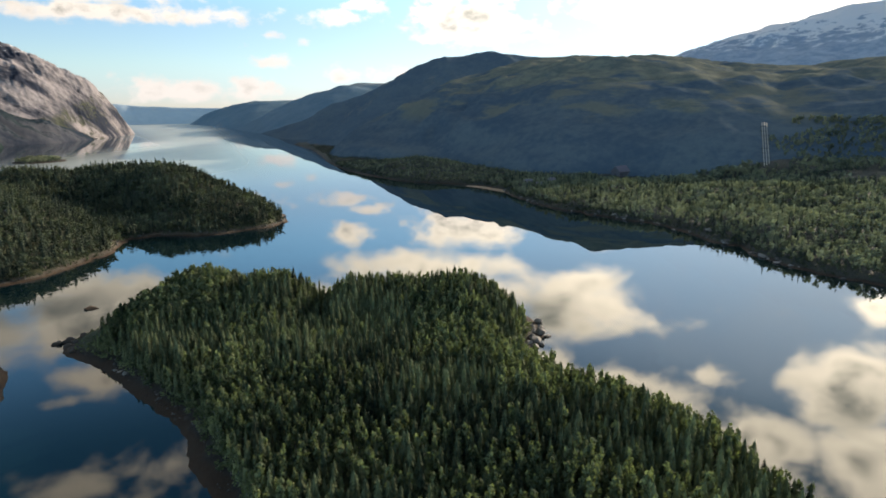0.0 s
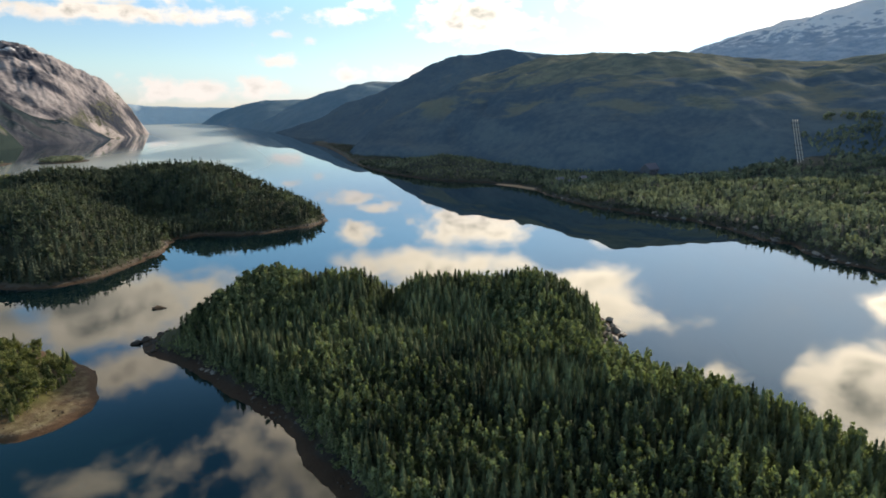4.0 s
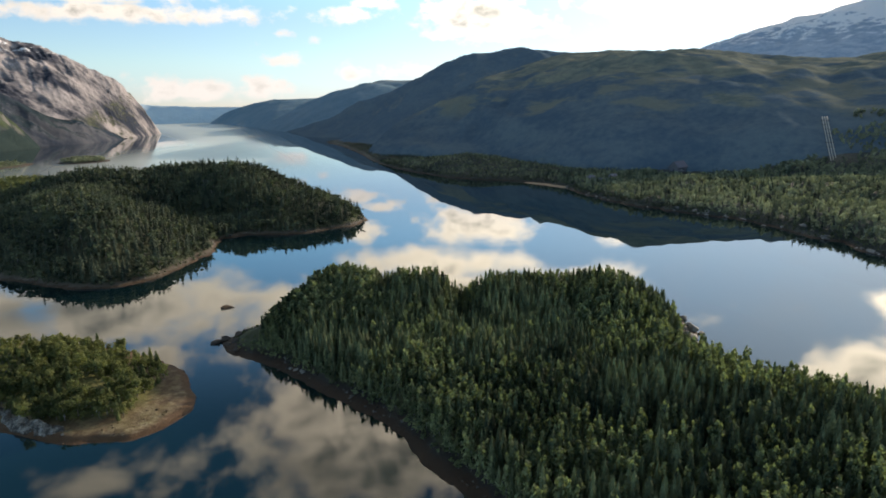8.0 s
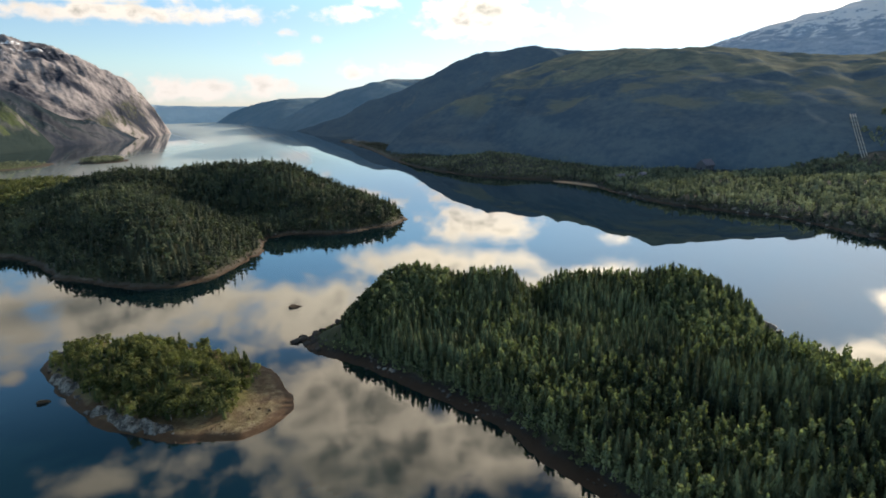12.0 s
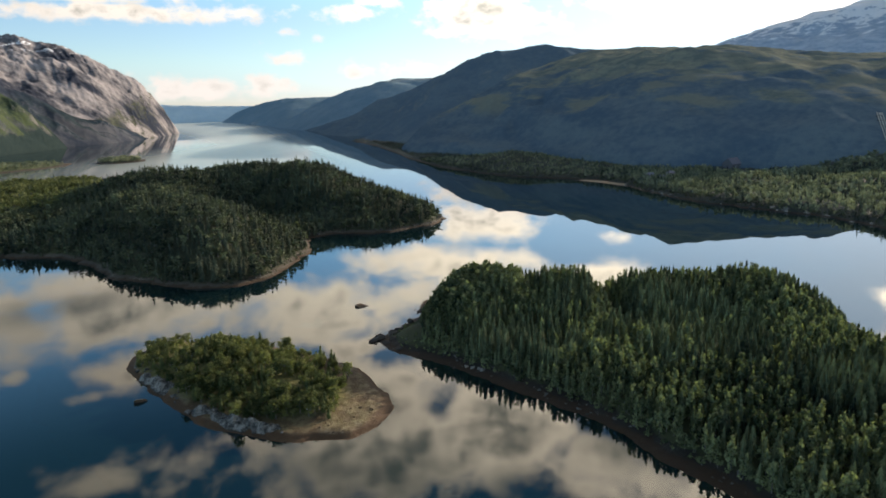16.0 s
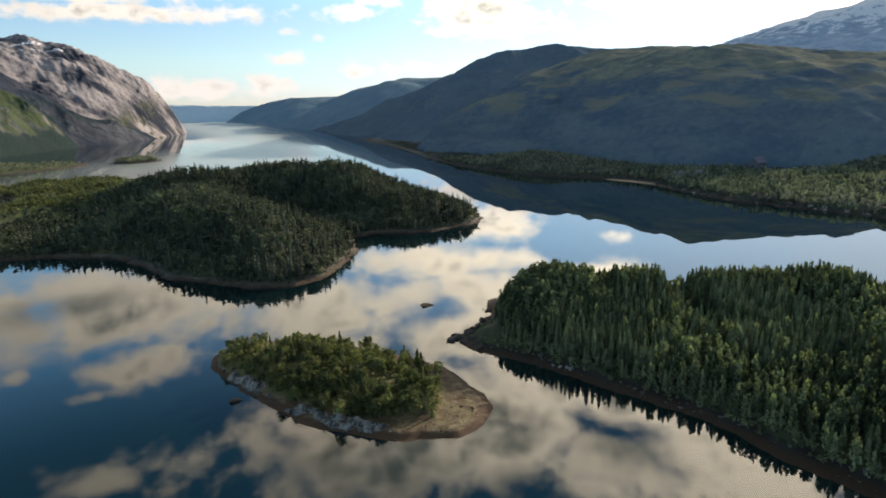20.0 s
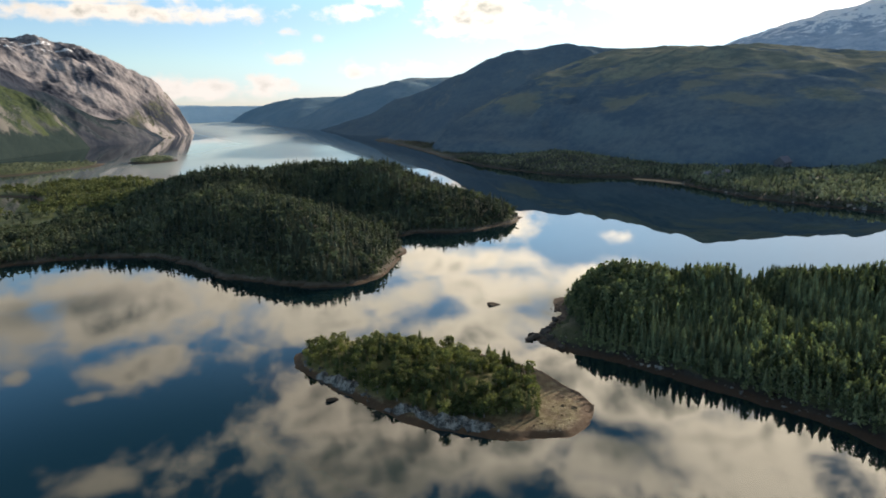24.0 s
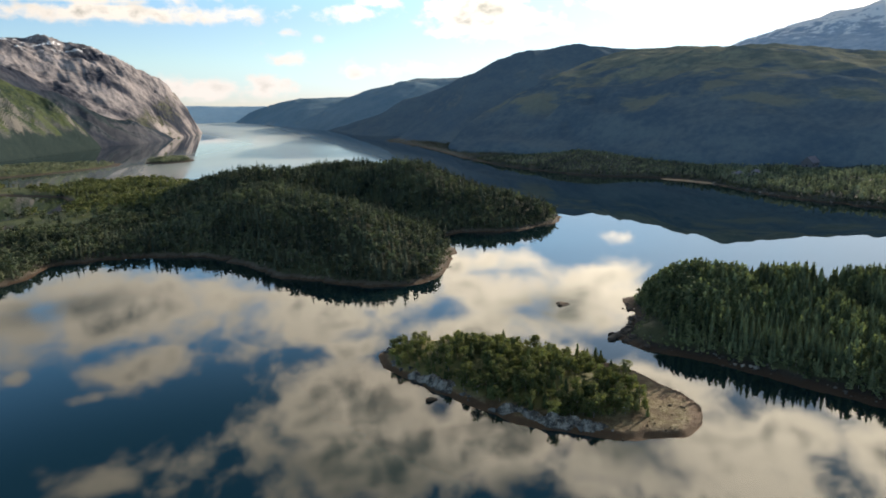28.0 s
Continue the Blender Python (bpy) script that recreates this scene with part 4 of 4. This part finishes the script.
# low scrub between the woods and the beach
for land, box, inner, outer, step in ((MAIN, (-140, 30, 80, 260), 3.6, 8.0, 1.9), (MID, (-420, 240, -95, 470), 1.6, 9.0, 2.6), (RIGHT, (-200, 200, 420, 900), 1.0, 9.0, 2.4)):
    x, y, z, d = scatter(land, step, box, 0.35, inner)
    # headland and mainland scrub take the shade-darkened leaves
    leaf = M_BIRCH if land is MAIN else M_HEAD_LEAF
    edge = d < outer
    x, y, z, d = x[edge], y[edge], z[edge], d[edge]
    forest("shore_scrub", BIRCH_FAR, spots_of(x, y, z, np.where((land is MAIN) & (x < -112), 0.5, 1.0) * (1.0 + 2.2 * RNG.random(len(x)) * np.clip(d / 4, 0.4, 1)), np.full(len(x), 1.5)), [leaf, M_BIRCH_BARK], "low green scrub along the stony shore")

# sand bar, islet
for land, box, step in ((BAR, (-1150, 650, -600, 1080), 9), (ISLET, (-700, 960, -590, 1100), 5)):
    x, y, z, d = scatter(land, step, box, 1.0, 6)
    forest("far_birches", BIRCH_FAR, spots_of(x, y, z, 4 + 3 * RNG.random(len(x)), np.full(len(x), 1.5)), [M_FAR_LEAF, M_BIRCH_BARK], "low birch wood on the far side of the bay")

# mainland shore
x, y, z, d = scatter(RIGHT, 3.6, (-330, 180, 760, 1400), 0.4, 5.5, density=lambda a, b: np.where(((b > 765 - 0.32 * a) & (a > 30)) | ((np.abs(a - 186) < 20) & (b > 600) & (b < 668)) | (b > np.where(a > -60, 900, 1130) - 1.1 * (a + 60)), 0.0, 0.7 + 0.6 * fbm(a, b, 0.02, 2, 0.5, 33)))
leafy = RNG.random(len(x)) < 0.75
h = np.where(leafy, 3.6 + 3.4 * RNG.random(len(x)), 5 + 4 * RNG.random(len(x)) ** 1.5)
past = (x < -60) & (y > 850 - 0.6 * (x + 60))
leafy &= ~past
h = np.where(past, 3.2, h * np.where(y > 640, 0.62, 1.0))
spots = spots_of(x, y, z, h, np.where(leafy, 0.95, 0.9) * np.where(y > 640, 1.4, 1.0))
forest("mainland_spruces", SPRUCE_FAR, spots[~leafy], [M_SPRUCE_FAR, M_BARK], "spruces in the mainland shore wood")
forest("mainland_birches", BIRCH_FAR, spots[leafy], [M_FAR_LEAF, M_BIRCH_BARK], "pale birch wood along the mainland shore, sunlight and haze in its colour")


# ---- rocks ----
def boulder_arrays(seed, flat=0.6, cuts=2):
    """An angular boulder about two units across, cut by random planes."""
    r = np.random.default_rng(seed)
    bm = bmesh.new()
    bmesh.ops.create_icosphere(bm, subdivisions=cuts, radius=1.0)
    planes = [(d / np.linalg.norm(d), r.uniform(0.38, 0.74)) for d in r.normal(size=(13, 3))]
    v = np.array([q.co[:] for q in bm.verts])
    f = np.array([[q.index for q in t.verts] for t in bm.faces])
    bm.free()
    for n, k in planes:
        over = np.maximum(v @ n - k, 0)
        v = v - over[:, None] * n
    v += r.normal(size=v.shape) * 0.03
    return v * np.array((1.0, r.uniform(0.65, 0.95), flat)), f


def boulder_thing(seed, name, mat, label, group, flat=0.6):
    v, f = boulder_arrays(seed, flat)
    return tagged(link_mesh(name, v, f, [mat]), label, "rock", group)


def lay(protos, spots):
    """Copies of boulders at x, y, z, size, turn."""
    for k, (x, y, z, size, turn) in enumerate(spots):
        m = pose(x, y, z, RNG.uniform(-12, 12), RNG.uniform(-12, 12), turn) @ Matrix.Diagonal((size, size, size, 1))
        if k < len(protos):
            protos[k].matrix_basis = m
        else:
            src = protos[k % len(protos)]
            keep = src.matrix_basis.copy()
            src.matrix_basis = Matrix.Identity(4)
            copy_thing(src, m)
            src.matrix_basis = keep


def along_shore(land, first, last, count, inland, spread, size, gaps=0.45):
    """Spots for boulders beside a stretch of the outline, counted in fractions of its length."""
    loop = land.loop
    seg = np.r_[0, np.cumsum(np.linalg.norm(np.diff(np.vstack([loop, loop[:1]]), axis=0), axis=1))]
    out = []
    for t in RNG.uniform(first, last, count):
        s = (t % 1.0) * seg[-1]
        k = min(np.searchsorted(seg, s) - 1, len(loop) - 1)
        a, b = loop[k], loop[(k + 1) % len(loop)]
        p = a + (b - a) * (s - seg[k]) / max(seg[k + 1] - seg[k], 1e-6)
        n = np.array((-(b - a)[1], (b - a)[0])) / np.linalg.norm(b - a)
        q = p + n * (inland + RNG.normal() * spread)
        z = float(land.height(np.array([q[0]]), np.array([q[1]]))[0])
        if z < -0.8 or lattice(np.array([q[0] * 0.13]), np.array([q[1] * 0.13]), 55)[0] < gaps:
            continue
        out.append((q[0], q[1], z + 0.05, size * (0.35 + 1.3 * RNG.random() ** 2.5), RNG.uniform(0, 360)))
    return out


lay([boulder_thing(200 + k, "shore_boulder", M_LEDGE if k % 3 else M_ROCK, "pale grey angular boulder on the small island's shore", "small island boulders") for k in range(6)],
    along_shore(SMALL, 0.0, 0.34, 60, 3.2, 1.3, 1.25, 0.25) + along_shore(SMALL, 0.90, 1.0, 18, 2.8, 1.0, 1.25, 0.25))
def rim(land, first, last, name, mat, label, seed, n=420, across=12, inner=4.8, top=1.7):
    """A broken rock ledge following a stretch of the outline, rising from the water and sinking into the turf."""
    loop = np.vstack([land.loop, land.loop[:1]])
    seg = np.r_[0, np.cumsum(np.linalg.norm(np.diff(loop, axis=0), axis=1))]
    s = (np.linspace(first, last, n) % 1.0) * seg[-1]
    px, py = np.interp(s, seg, loop[:, 0]), np.interp(s, seg, loop[:, 1])
    tx, ty = np.gradient(px), np.gradient(py)
    q = np.hypot(tx, ty)
    nx, ny = -ty / q, tx / q
    fade = np.clip(np.minimum(np.arange(n), n - 1 - np.arange(n)) / 45, 0, 1)
    fade = fade * np.clip(0.25 + 4.0 * (fbm(px, py, 0.10, 3, 0.55, seed + 8) - 0.40), 0.25, 1.0)
    rows = []
    for k in range(across + 1):
        t = k / across
        reach = inner * t + 0.9 + 1.2 * (fbm(px, py, 0.21, 3, 0.5, seed) - 0.5)
        x, y = px + nx * reach, py + ny * reach
        block = np.floor(fbm(x * 1.1, y * 1.1, 0.36, 3, 0.5, seed + 3) * 8) / 8
        z = -0.35 + (top + 0.4) * min(1, 2.6 * t) ** 0.8 * (0.15 + 1.7 * block) * fade - 1.5 * max(0, t - 0.55) ** 1.2 * top
        z = z + 0.8 * (fbm(x, y, 0.42, 4, 0.5, seed + 4) - 0.5) * fade - 0.5 * (1 - fade)
        rows.append(np.stack([x, y, z + np.maximum(0, land.height(x, y)) * min(1, t * 1.6) * 0.55], 1))
    ids = np.arange(n * (across + 1)).reshape(across + 1, n)
    quads = np.stack([ids[:-1, :-1], ids[:-1, 1:], ids[1:, 1:], ids[1:, :-1]], -1).reshape(-1, 4)
    return tagged(link_mesh(name, np.concatenate(rows), quads, [mat]), label, "rock")


rim(MAIN, 0.9445, 1.031, "rock_ledge", M_DARK_ROCK, "dark brown rock ledge on the island's western point", 67, 200, 10, 4.0, 1.3)
rim(MAIN, 0.6013, 0.6847, "rock_ledge", M_PALE_ROCK, "pale broken rock ledge on the island's eastern point", 71, 220, 10, 4.0, 1.6)
rim(SMALL, 0.90, 1.37, "rock_ledge", M_LEDGE, "broken pale grey rock ledge round the small island", 61)
lay([boulder_thing(210 + k, "beach_stone", M_REEF, "brown weedy stone on the tide flat", "small island stones") for k in range(4)],
    along_shore(SMALL, 0.15, 0.62, 110, 3.5, 3.2, 0.45))
lay([boulder_thing(220 + k, "beach_boulder", M_ROCK if k % 3 else M_DARK_ROCK, "grey boulder at the foot of the island wood", "main island boulders") for k in range(6)],
    along_shore(MAIN, 0.0, 0.27, 220, 3.0, 1.3, 0.6) + along_shore(MAIN, 0.93, 1.0, 40, 1.5, 1.5, 0.8))
lay([boulder_thing(290 + k, "beach_boulder", M_PALE_ROCK, "pale boulder on the dark beach below the wood", "pale beach boulders") for k in range(3)],
    [(-99, 174.6, 0.5, 1.1, 20), (-97.4, 173.6, 0.5, 1.5, 80), (-95.6, 172.2, 0.5, 1.3, 140), (-94.2, 171.4, 0.5, 1.7, 10), (-92.2, 170.4, 0.5, 1.2, 60), (-90.4, 169.4, 0.5, 1.0, 100), (-49.5, 127.0, 0.5, 1.2, 30), (-47.6, 124.0, 0.5, 1.4, 75), (-46.2, 121.4, 0.5, 1.1, 120)])
lay([boulder_thing(230 + k, "point_rock", M_PALE_ROCK, "large pale rock slab on the island's eastern point", "point rocks", 0.7) for k in range(4)],
    [(31.5, 200, 0.5, 2.9, 20), (29.5, 194, 0.4, 2.7, 70), (33, 206, 0.2, 2.3, 130), (28, 188, 0.4, 2.2, 10), (33, 212, 0.2, 2.1, 80), (34, 198, 0.0, 1.6, 40), (32.5, 203, 0.3, 2.0, 100), (30.5, 190, 0.1, 1.6, 50)])
lay([boulder_thing(240 + k, "headland_rock", M_ROCK, "pale grey rock on the headland's shore", "headland rocks") for k in range(6)],
    along_shore(MID, 0.27, 0.50, 420, 2.6, 1.4, 1.2))
lay([boulder_thing(260 + k, "point_rock", M_DARK_ROCK, "dark brown weedy rock on the island's western point", "western point rocks", 0.55) for k in range(4)],
    [(-127.5, 200.5, 0.4, 3.4, 35), (-124.0, 203.5, 0.6, 3.0, 60), (-130.2, 198.6, 0.2, 2.4, 100), (-121.5, 207, 0.8, 2.8, 30), (-125.5, 196.5, 0.4, 2.2, 140), (-120.5, 190.5, 0.5, 2.0, 10), (-122.5, 198.5, 0.9, 2.8, 80), (-128.5, 203.2, 0.3, 1.8, 15), (-119.5, 211.5, 0.8, 2.4, 70), (-118.5, 216.0, 0.7, 2.2, 25)])
reef = boulder_thing(250, "reef", M_REEF, "low brown reef awash in the strait", "", 0.35)
reef.matrix_basis = pose(-139.5, 237.5, 0.1, 0, 0, 8) @ Matrix.Diagonal((4.2, 2.8, 4.2, 1))
reef = boulder_thing(251, "reef", M_REEF, "small brown rock awash off the small island", "", 0.9)
reef.matrix_basis = pose(-190, 157, 0.0, 0, 0, 30) @ Matrix.Diagonal((2.9, 1.6, 1.8, 1))


lay([boulder_thing(270 + k, "ledge_rock", M_PALE_ROCK if k % 2 else M_ROCK, "grey rock ledge on the mainland shore", "mainland ledges", 0.5) for k in range(6)],
    along_shore(RIGHT, 0.2214, 0.2759, 210, 1.4, 1.2, 2.3, 0.42))

# pale rock shelves at the water's edge below the mainland wood
for px, py, long, turn in ((129, 437, 5.5, 125), (143.5, 401, 4.5, 115), (145.5, 378, 3.0, 105), (76, 524, 3.0, 110), (163, 306, 2.6, 95)):
    shelf = boulder_thing(280 + int(long * 2), "rock_shelf", M_PALE_ROCK, "pale flat rock shelf at the mainland's waterline", "rock shelves", 0.5)
    shelf.matrix_basis = pose(px, py, 0.5, 0, 0, turn) @ Matrix.Diagonal((long, 1.8, 2.0, 1))

# ---- trees and pipes on the hillside ----
from mathutils.bvhtree import BVHTree
hill = bpy.data.objects["near_hill"].data
HILL = BVHTree.FromPolygons([v.co[:] for v in hill.vertices], [p.vertices[:] for p in hill.polygons])


def hill_height(x, y):
    hit = HILL.ray_cast(Vector((x, y, 900)), Vector((0, 0, -1)))[0]
    return hit.z if hit else 0.0


def land_height(x, y):
    low = float(RIGHT.height(np.array([float(x)]), np.array([float(y)]))[0])
    return max(low, hill_height(x, y))


spots = []
for cx, cy, rx, ry, count in ((262, 575, 40, 14, 120), (480, 570, 75, 25, 260), (640, 520, 90, 40, 300)):
    for _ in range(count):
        a, r = RNG.uniform(0, 6.28), math.sqrt(RNG.random())
        px, py = cx + rx * r * math.cos(a), cy + ry * r * math.sin(a)
        spots.append((px, py, land_height(px, py) - 0.2, RNG.uniform(4, 7.5), RNG.uniform(1.1, 1.6), a))
for _ in range(320):  # along a ledge and over the foot of the hill
    px, py, level = RNG.uniform(372, 640), 525.0, RNG.uniform(55, 60)
    while py < 900 and hill_height(px, py) < level:
        py += 6.0
    spots.append((px, py, hill_height(px, py) - 0.2, RNG.uniform(4, 7), RNG.uniform(0.9, 1.3), RNG.uniform(0, 6.28)))
for _ in range(1500):
    px, py = RNG.uniform(332, 580), RNG.uniform(520, 625)
    spots.append((px, py, land_height(px, py) - 0.2, RNG.uniform(3.5, 6.5), RNG.uniform(0.9, 1.2), RNG.uniform(0, 6.28)))
for _ in range(420):
    px, py = RNG.uniform(255, 336), RNG.uniform(492, 563)
    spots.append((px, py, land_height(px, py) - 0.2, RNG.uniform(3.0, 5.5), RNG.uniform(0.9, 1.2), RNG.uniform(0, 6.28)))
forest("hillside_birches", BIRCH_FAR, spots, [M_FAR_LEAF, M_BIRCH_BARK], "pale birch thickets at the foot of the hillside, sunlight in their colour")


def plain(name, colour, rough=0.7, var=0.35, scale=3.0, metal=0.0):
    mat, g, shade, _ = material(name)
    pos = g.add("ShaderNodeNewGeometry").outputs["Position"]
    n = g.noise(pos, scale, 5, 0.65)
    g.link(g.mix(n, tuple(c * (1 - var) for c in colour), tuple(min(1, c * (1 + var)) for c in colour)), shade.inputs["Base Color"])
    shade.inputs["Roughness"].default_value, shade.inputs["Metallic"].default_value = rough, metal
    return mat


M_PIPE = plain("pale_pipe_paint", (0.42, 0.42, 0.38), 0.7, 0.3, 0.3)
M_WALL = plain("grey_weathered_boards", (0.12, 0.115, 0.13), 0.85, 0.3, 1.5)
M_PALE_WALL = plain("pale_painted_boards", (0.34, 0.34, 0.32), 0.7, 0.2, 2.0)
M_ROOF = plain("slate_roof", (0.17, 0.16, 0.20), 0.8, 0.3, 1.0)
M_DARK = plain("dark_glass", (0.02, 0.022, 0.025), 0.15, 0.2, 1.0)
M_WHITE = plain("white_paint", (0.75, 0.75, 0.72), 0.6, 0.08, 2.0)
M_SAND = plain("warm_sand", (0.34, 0.24, 0.15), 0.95, 0.3, 0.5)


def tube_arrays(path, radius, sides=6):
    v, f = [], []
    for k, p in enumerate(path):
        a = np.array(path[max(k - 1, 0)])
        b = np.array(path[min(k + 1, len(path) - 1)])
        d = (b - a) / np.linalg.norm(b - a)
        u = np.cross(d, (0, 0, 1))
        u /= np.linalg.norm(u)
        w = np.cross(u, d)
        for i in range(sides):
            t = 6.2832 * i / sides
            v.append(np.array(p) + radius * (u * math.cos(t) + w * math.sin(t)))
    for k in range(len(path) - 1):
        for i in range(sides):
            j = (i + 1) % sides
            a, b, c, d = k * sides + i, k * sides + j, (k + 1) * sides + j, (k + 1) * sides + i
            f += [(a, b, c), (a, c, d)]
    return np.array(v), np.array(f)


penstock = tagged(new("penstock"), "three pale pipes running straight up the dark hillside", "pipeline")
lane = [(306 + 40 * k / 39, 572 + 88 * k / 39) for k in range(40)]
profile = np.array([land_height(px, py) for px, py in lane])
rise = np.polyval(np.polyfit(np.arange(40), profile, 2), np.arange(40))
rise = rise + max(0.0, float((profile - rise).max())) * 0.55 + 0.4
for side in (-2.2, 0.0, 2.2):
    v, f = tube_arrays([(px + side * 0.9, py - side * 0.4, z) for (px, py), z in zip(lane, rise)], 0.42)
    part("pipe", v, f, M_PIPE, penstock)
for k in range(0, 40, 4):
    (px, py), z = lane[k], rise[k] - 0.6
    v, f = tube_arrays([(px - 3.4, py + 1.5, z), (px + 3.4, py - 1.5, z)], 0.45, 4)
    part("support", v, f, M_WALL, penstock, "concrete support")


def box_arrays(x0, y0, z0, x1, y1, z1):
    v = np.array([(x, y, z) for z in (z0, z1) for y in (y0, y1) for x in (x0, x1)], float)
    f = np.array([(0, 2, 3), (0, 3, 1), (4, 5, 7), (4, 7, 6), (0, 1, 5), (0, 5, 4), (2, 6, 7), (2, 7, 3), (0, 4, 6), (0, 6, 2), (1, 3, 7), (1, 7, 5)])
    return v, f


def house(name, label, place, turn, length, width, wall_h, roof_h, wall_mat, windows):
    """A gabled house along its own x axis, with an overhanging roof, a door, a chimney and windows."""
    root = tagged(new(name), label, "house")
    l, w = length / 2, width / 2
    v = np.array([(-l, -w, -1), (l, -w, -1), (l, w, -1), (-l, w, -1), (-l, -w, wall_h), (l, -w, wall_h), (l, w, wall_h), (-l, w, wall_h), (-l, 0, wall_h + roof_h), (l, 0, wall_h + roof_h)])
    f = [(0, 1, 5), (0, 5, 4), (2, 3, 7), (2, 7, 6), (1, 2, 6), (1, 6, 5), (5, 6, 9), (3, 0, 4), (3, 4, 7), (7, 4, 8)]
    part("wall", v, np.array(f), wall_mat, root)
    o = 0.5
    drop = roof_h * o / w
    for s in (-1, 1):
        e = [(-l - o, s * (w + o), wall_h - drop), (l + o, s * (w + o), wall_h - drop), (l + o, 0, wall_h + roof_h), (-l - o, 0, wall_h + roof_h)]
        v = np.array([(x, y, z + 0.06) for x, y, z in e] + [(x, y, z + 0.28) for x, y, z in e])
        f = [(0, 1, 2), (0, 2, 3), (4, 6, 5), (4, 7, 6), (0, 4, 5), (0, 5, 1), (1, 5, 6), (1, 6, 2), (3, 7, 4), (3, 4, 0), (2, 6, 7), (2, 7, 3)]
        part("roof", v, np.array(f), M_ROOF, root)
    v, f = box_arrays(-0.4, -0.4 + w * 0.3, wall_h + roof_h * 0.5, 0.4, 0.4 + w * 0.3, wall_h + roof_h + 0.9)
    part("chimney", v, f, M_WALL, root)
    for k in range(windows):
        x = -l + (k + 0.7) * length / (windows + 0.4)
        frame_part = part("window", *box_arrays(x - 0.6, -w - 0.05, 1.0, x + 0.6, -w + 0.02, 2.3), M_WHITE, root)
        part("pane", *box_arrays(x - 0.48, -w - 0.08, 1.12, x + 0.48, -w - 0.04, 2.18), M_DARK, frame_part)
    part("door", *box_arrays(-l - 0.05, -0.55, 0, -l + 0.02, 0.55, 2.1), M_DARK, root)
    root.matrix_basis = pose(*place, 0, 0, turn)
    return root


house("barn", "large grey gabled barn at the foot of the hill", (196, 655, land_height(196, 655) + 0.3), 38, 20, 11, 4.5, 5.5, M_WALL, 5)
for px, py, turn in ((86, 582, 10), (97, 580, -20), (112, 600, 30)):
    house("cabin", "small pale wooden cabin near the far shore", (px, py, land_height(px, py) + 0.2), turn, 7, 5, 2.5, 1.8, M_PALE_WALL, 2)

# moored boat off the far shore
boat = tagged(new("rowing_boat"), "small dark wooden boat moored off the far shore", "boat")
sec = [(-3.0, 0.75), (-1.8, 1.0), (0, 1.1), (1.6, 0.85), (2.9, 0.1)]
v, f = [], []
for x, w in sec:
    v += [(x, -w, 0.55), (x, -w * 0.6, -0.15), (x, w * 0.6, -0.15), (x, w, 0.55), (x, w * 0.85, 0.5), (x, 0, 0.05), (x, -w * 0.85, 0.5)]
for k in range(len(sec) - 1):
    for i in range(7):
        a, b, c, d = 7 * k + i, 7 * k + (i + 1) % 7, 7 * k + 7 + (i + 1) % 7, 7 * k + 7 + i
        f += [(a, b, c), (a, c, d)]
f += [(0, i + 1, i) for i in range(1, 6)]
part("hull", np.array(v), np.array(f), M_DARK, boat)
for x in (-1.4, 0.6):
    part("thwart", *box_arrays(x - 0.15, -0.85, 0.36, x + 0.15, 0.85, 0.42), M_WALL, boat)
boat.matrix_basis = pose(31, 662, 0.05, 0, 0, 25)

# white marker posts
for px, py, land in ((-141, 144.5, SMALL), (-436, 408, MID), (-430, 408.5, MID), (-425, 409, MID), (-416, 409, MID)):
    z = float(land.height(np.array([px * 1.0]), np.array([py * 1.0]))[0])
    post = tagged(new("marker_post"), "white painted wooden marker post near the shore", "post", "marker posts")
    part("pole", *tube_arrays([(0, 0.001, -0.4), (0, 0, 1.1), (0, 0.001, 1.9)], 0.13, 8), M_WHITE, post)
    part("cap", *box_arrays(-0.2, -0.2, 1.9, 0.2, 0.2, 2.02), M_WHITE, post)
    post.matrix_basis = pose(px, py, z)

SPIT = Land([(26, 624), (45, 600), (60, 578), (72, 556), (80, 566), (68, 592), (50, 616), (36, 632)], 2.0, 0.2, [], 0.1, 1.5, 37, base=0.7)
SPIT.mesh("sand_spit", 2.0, M_SAND, 6, "warm sandy spit on the far shore")
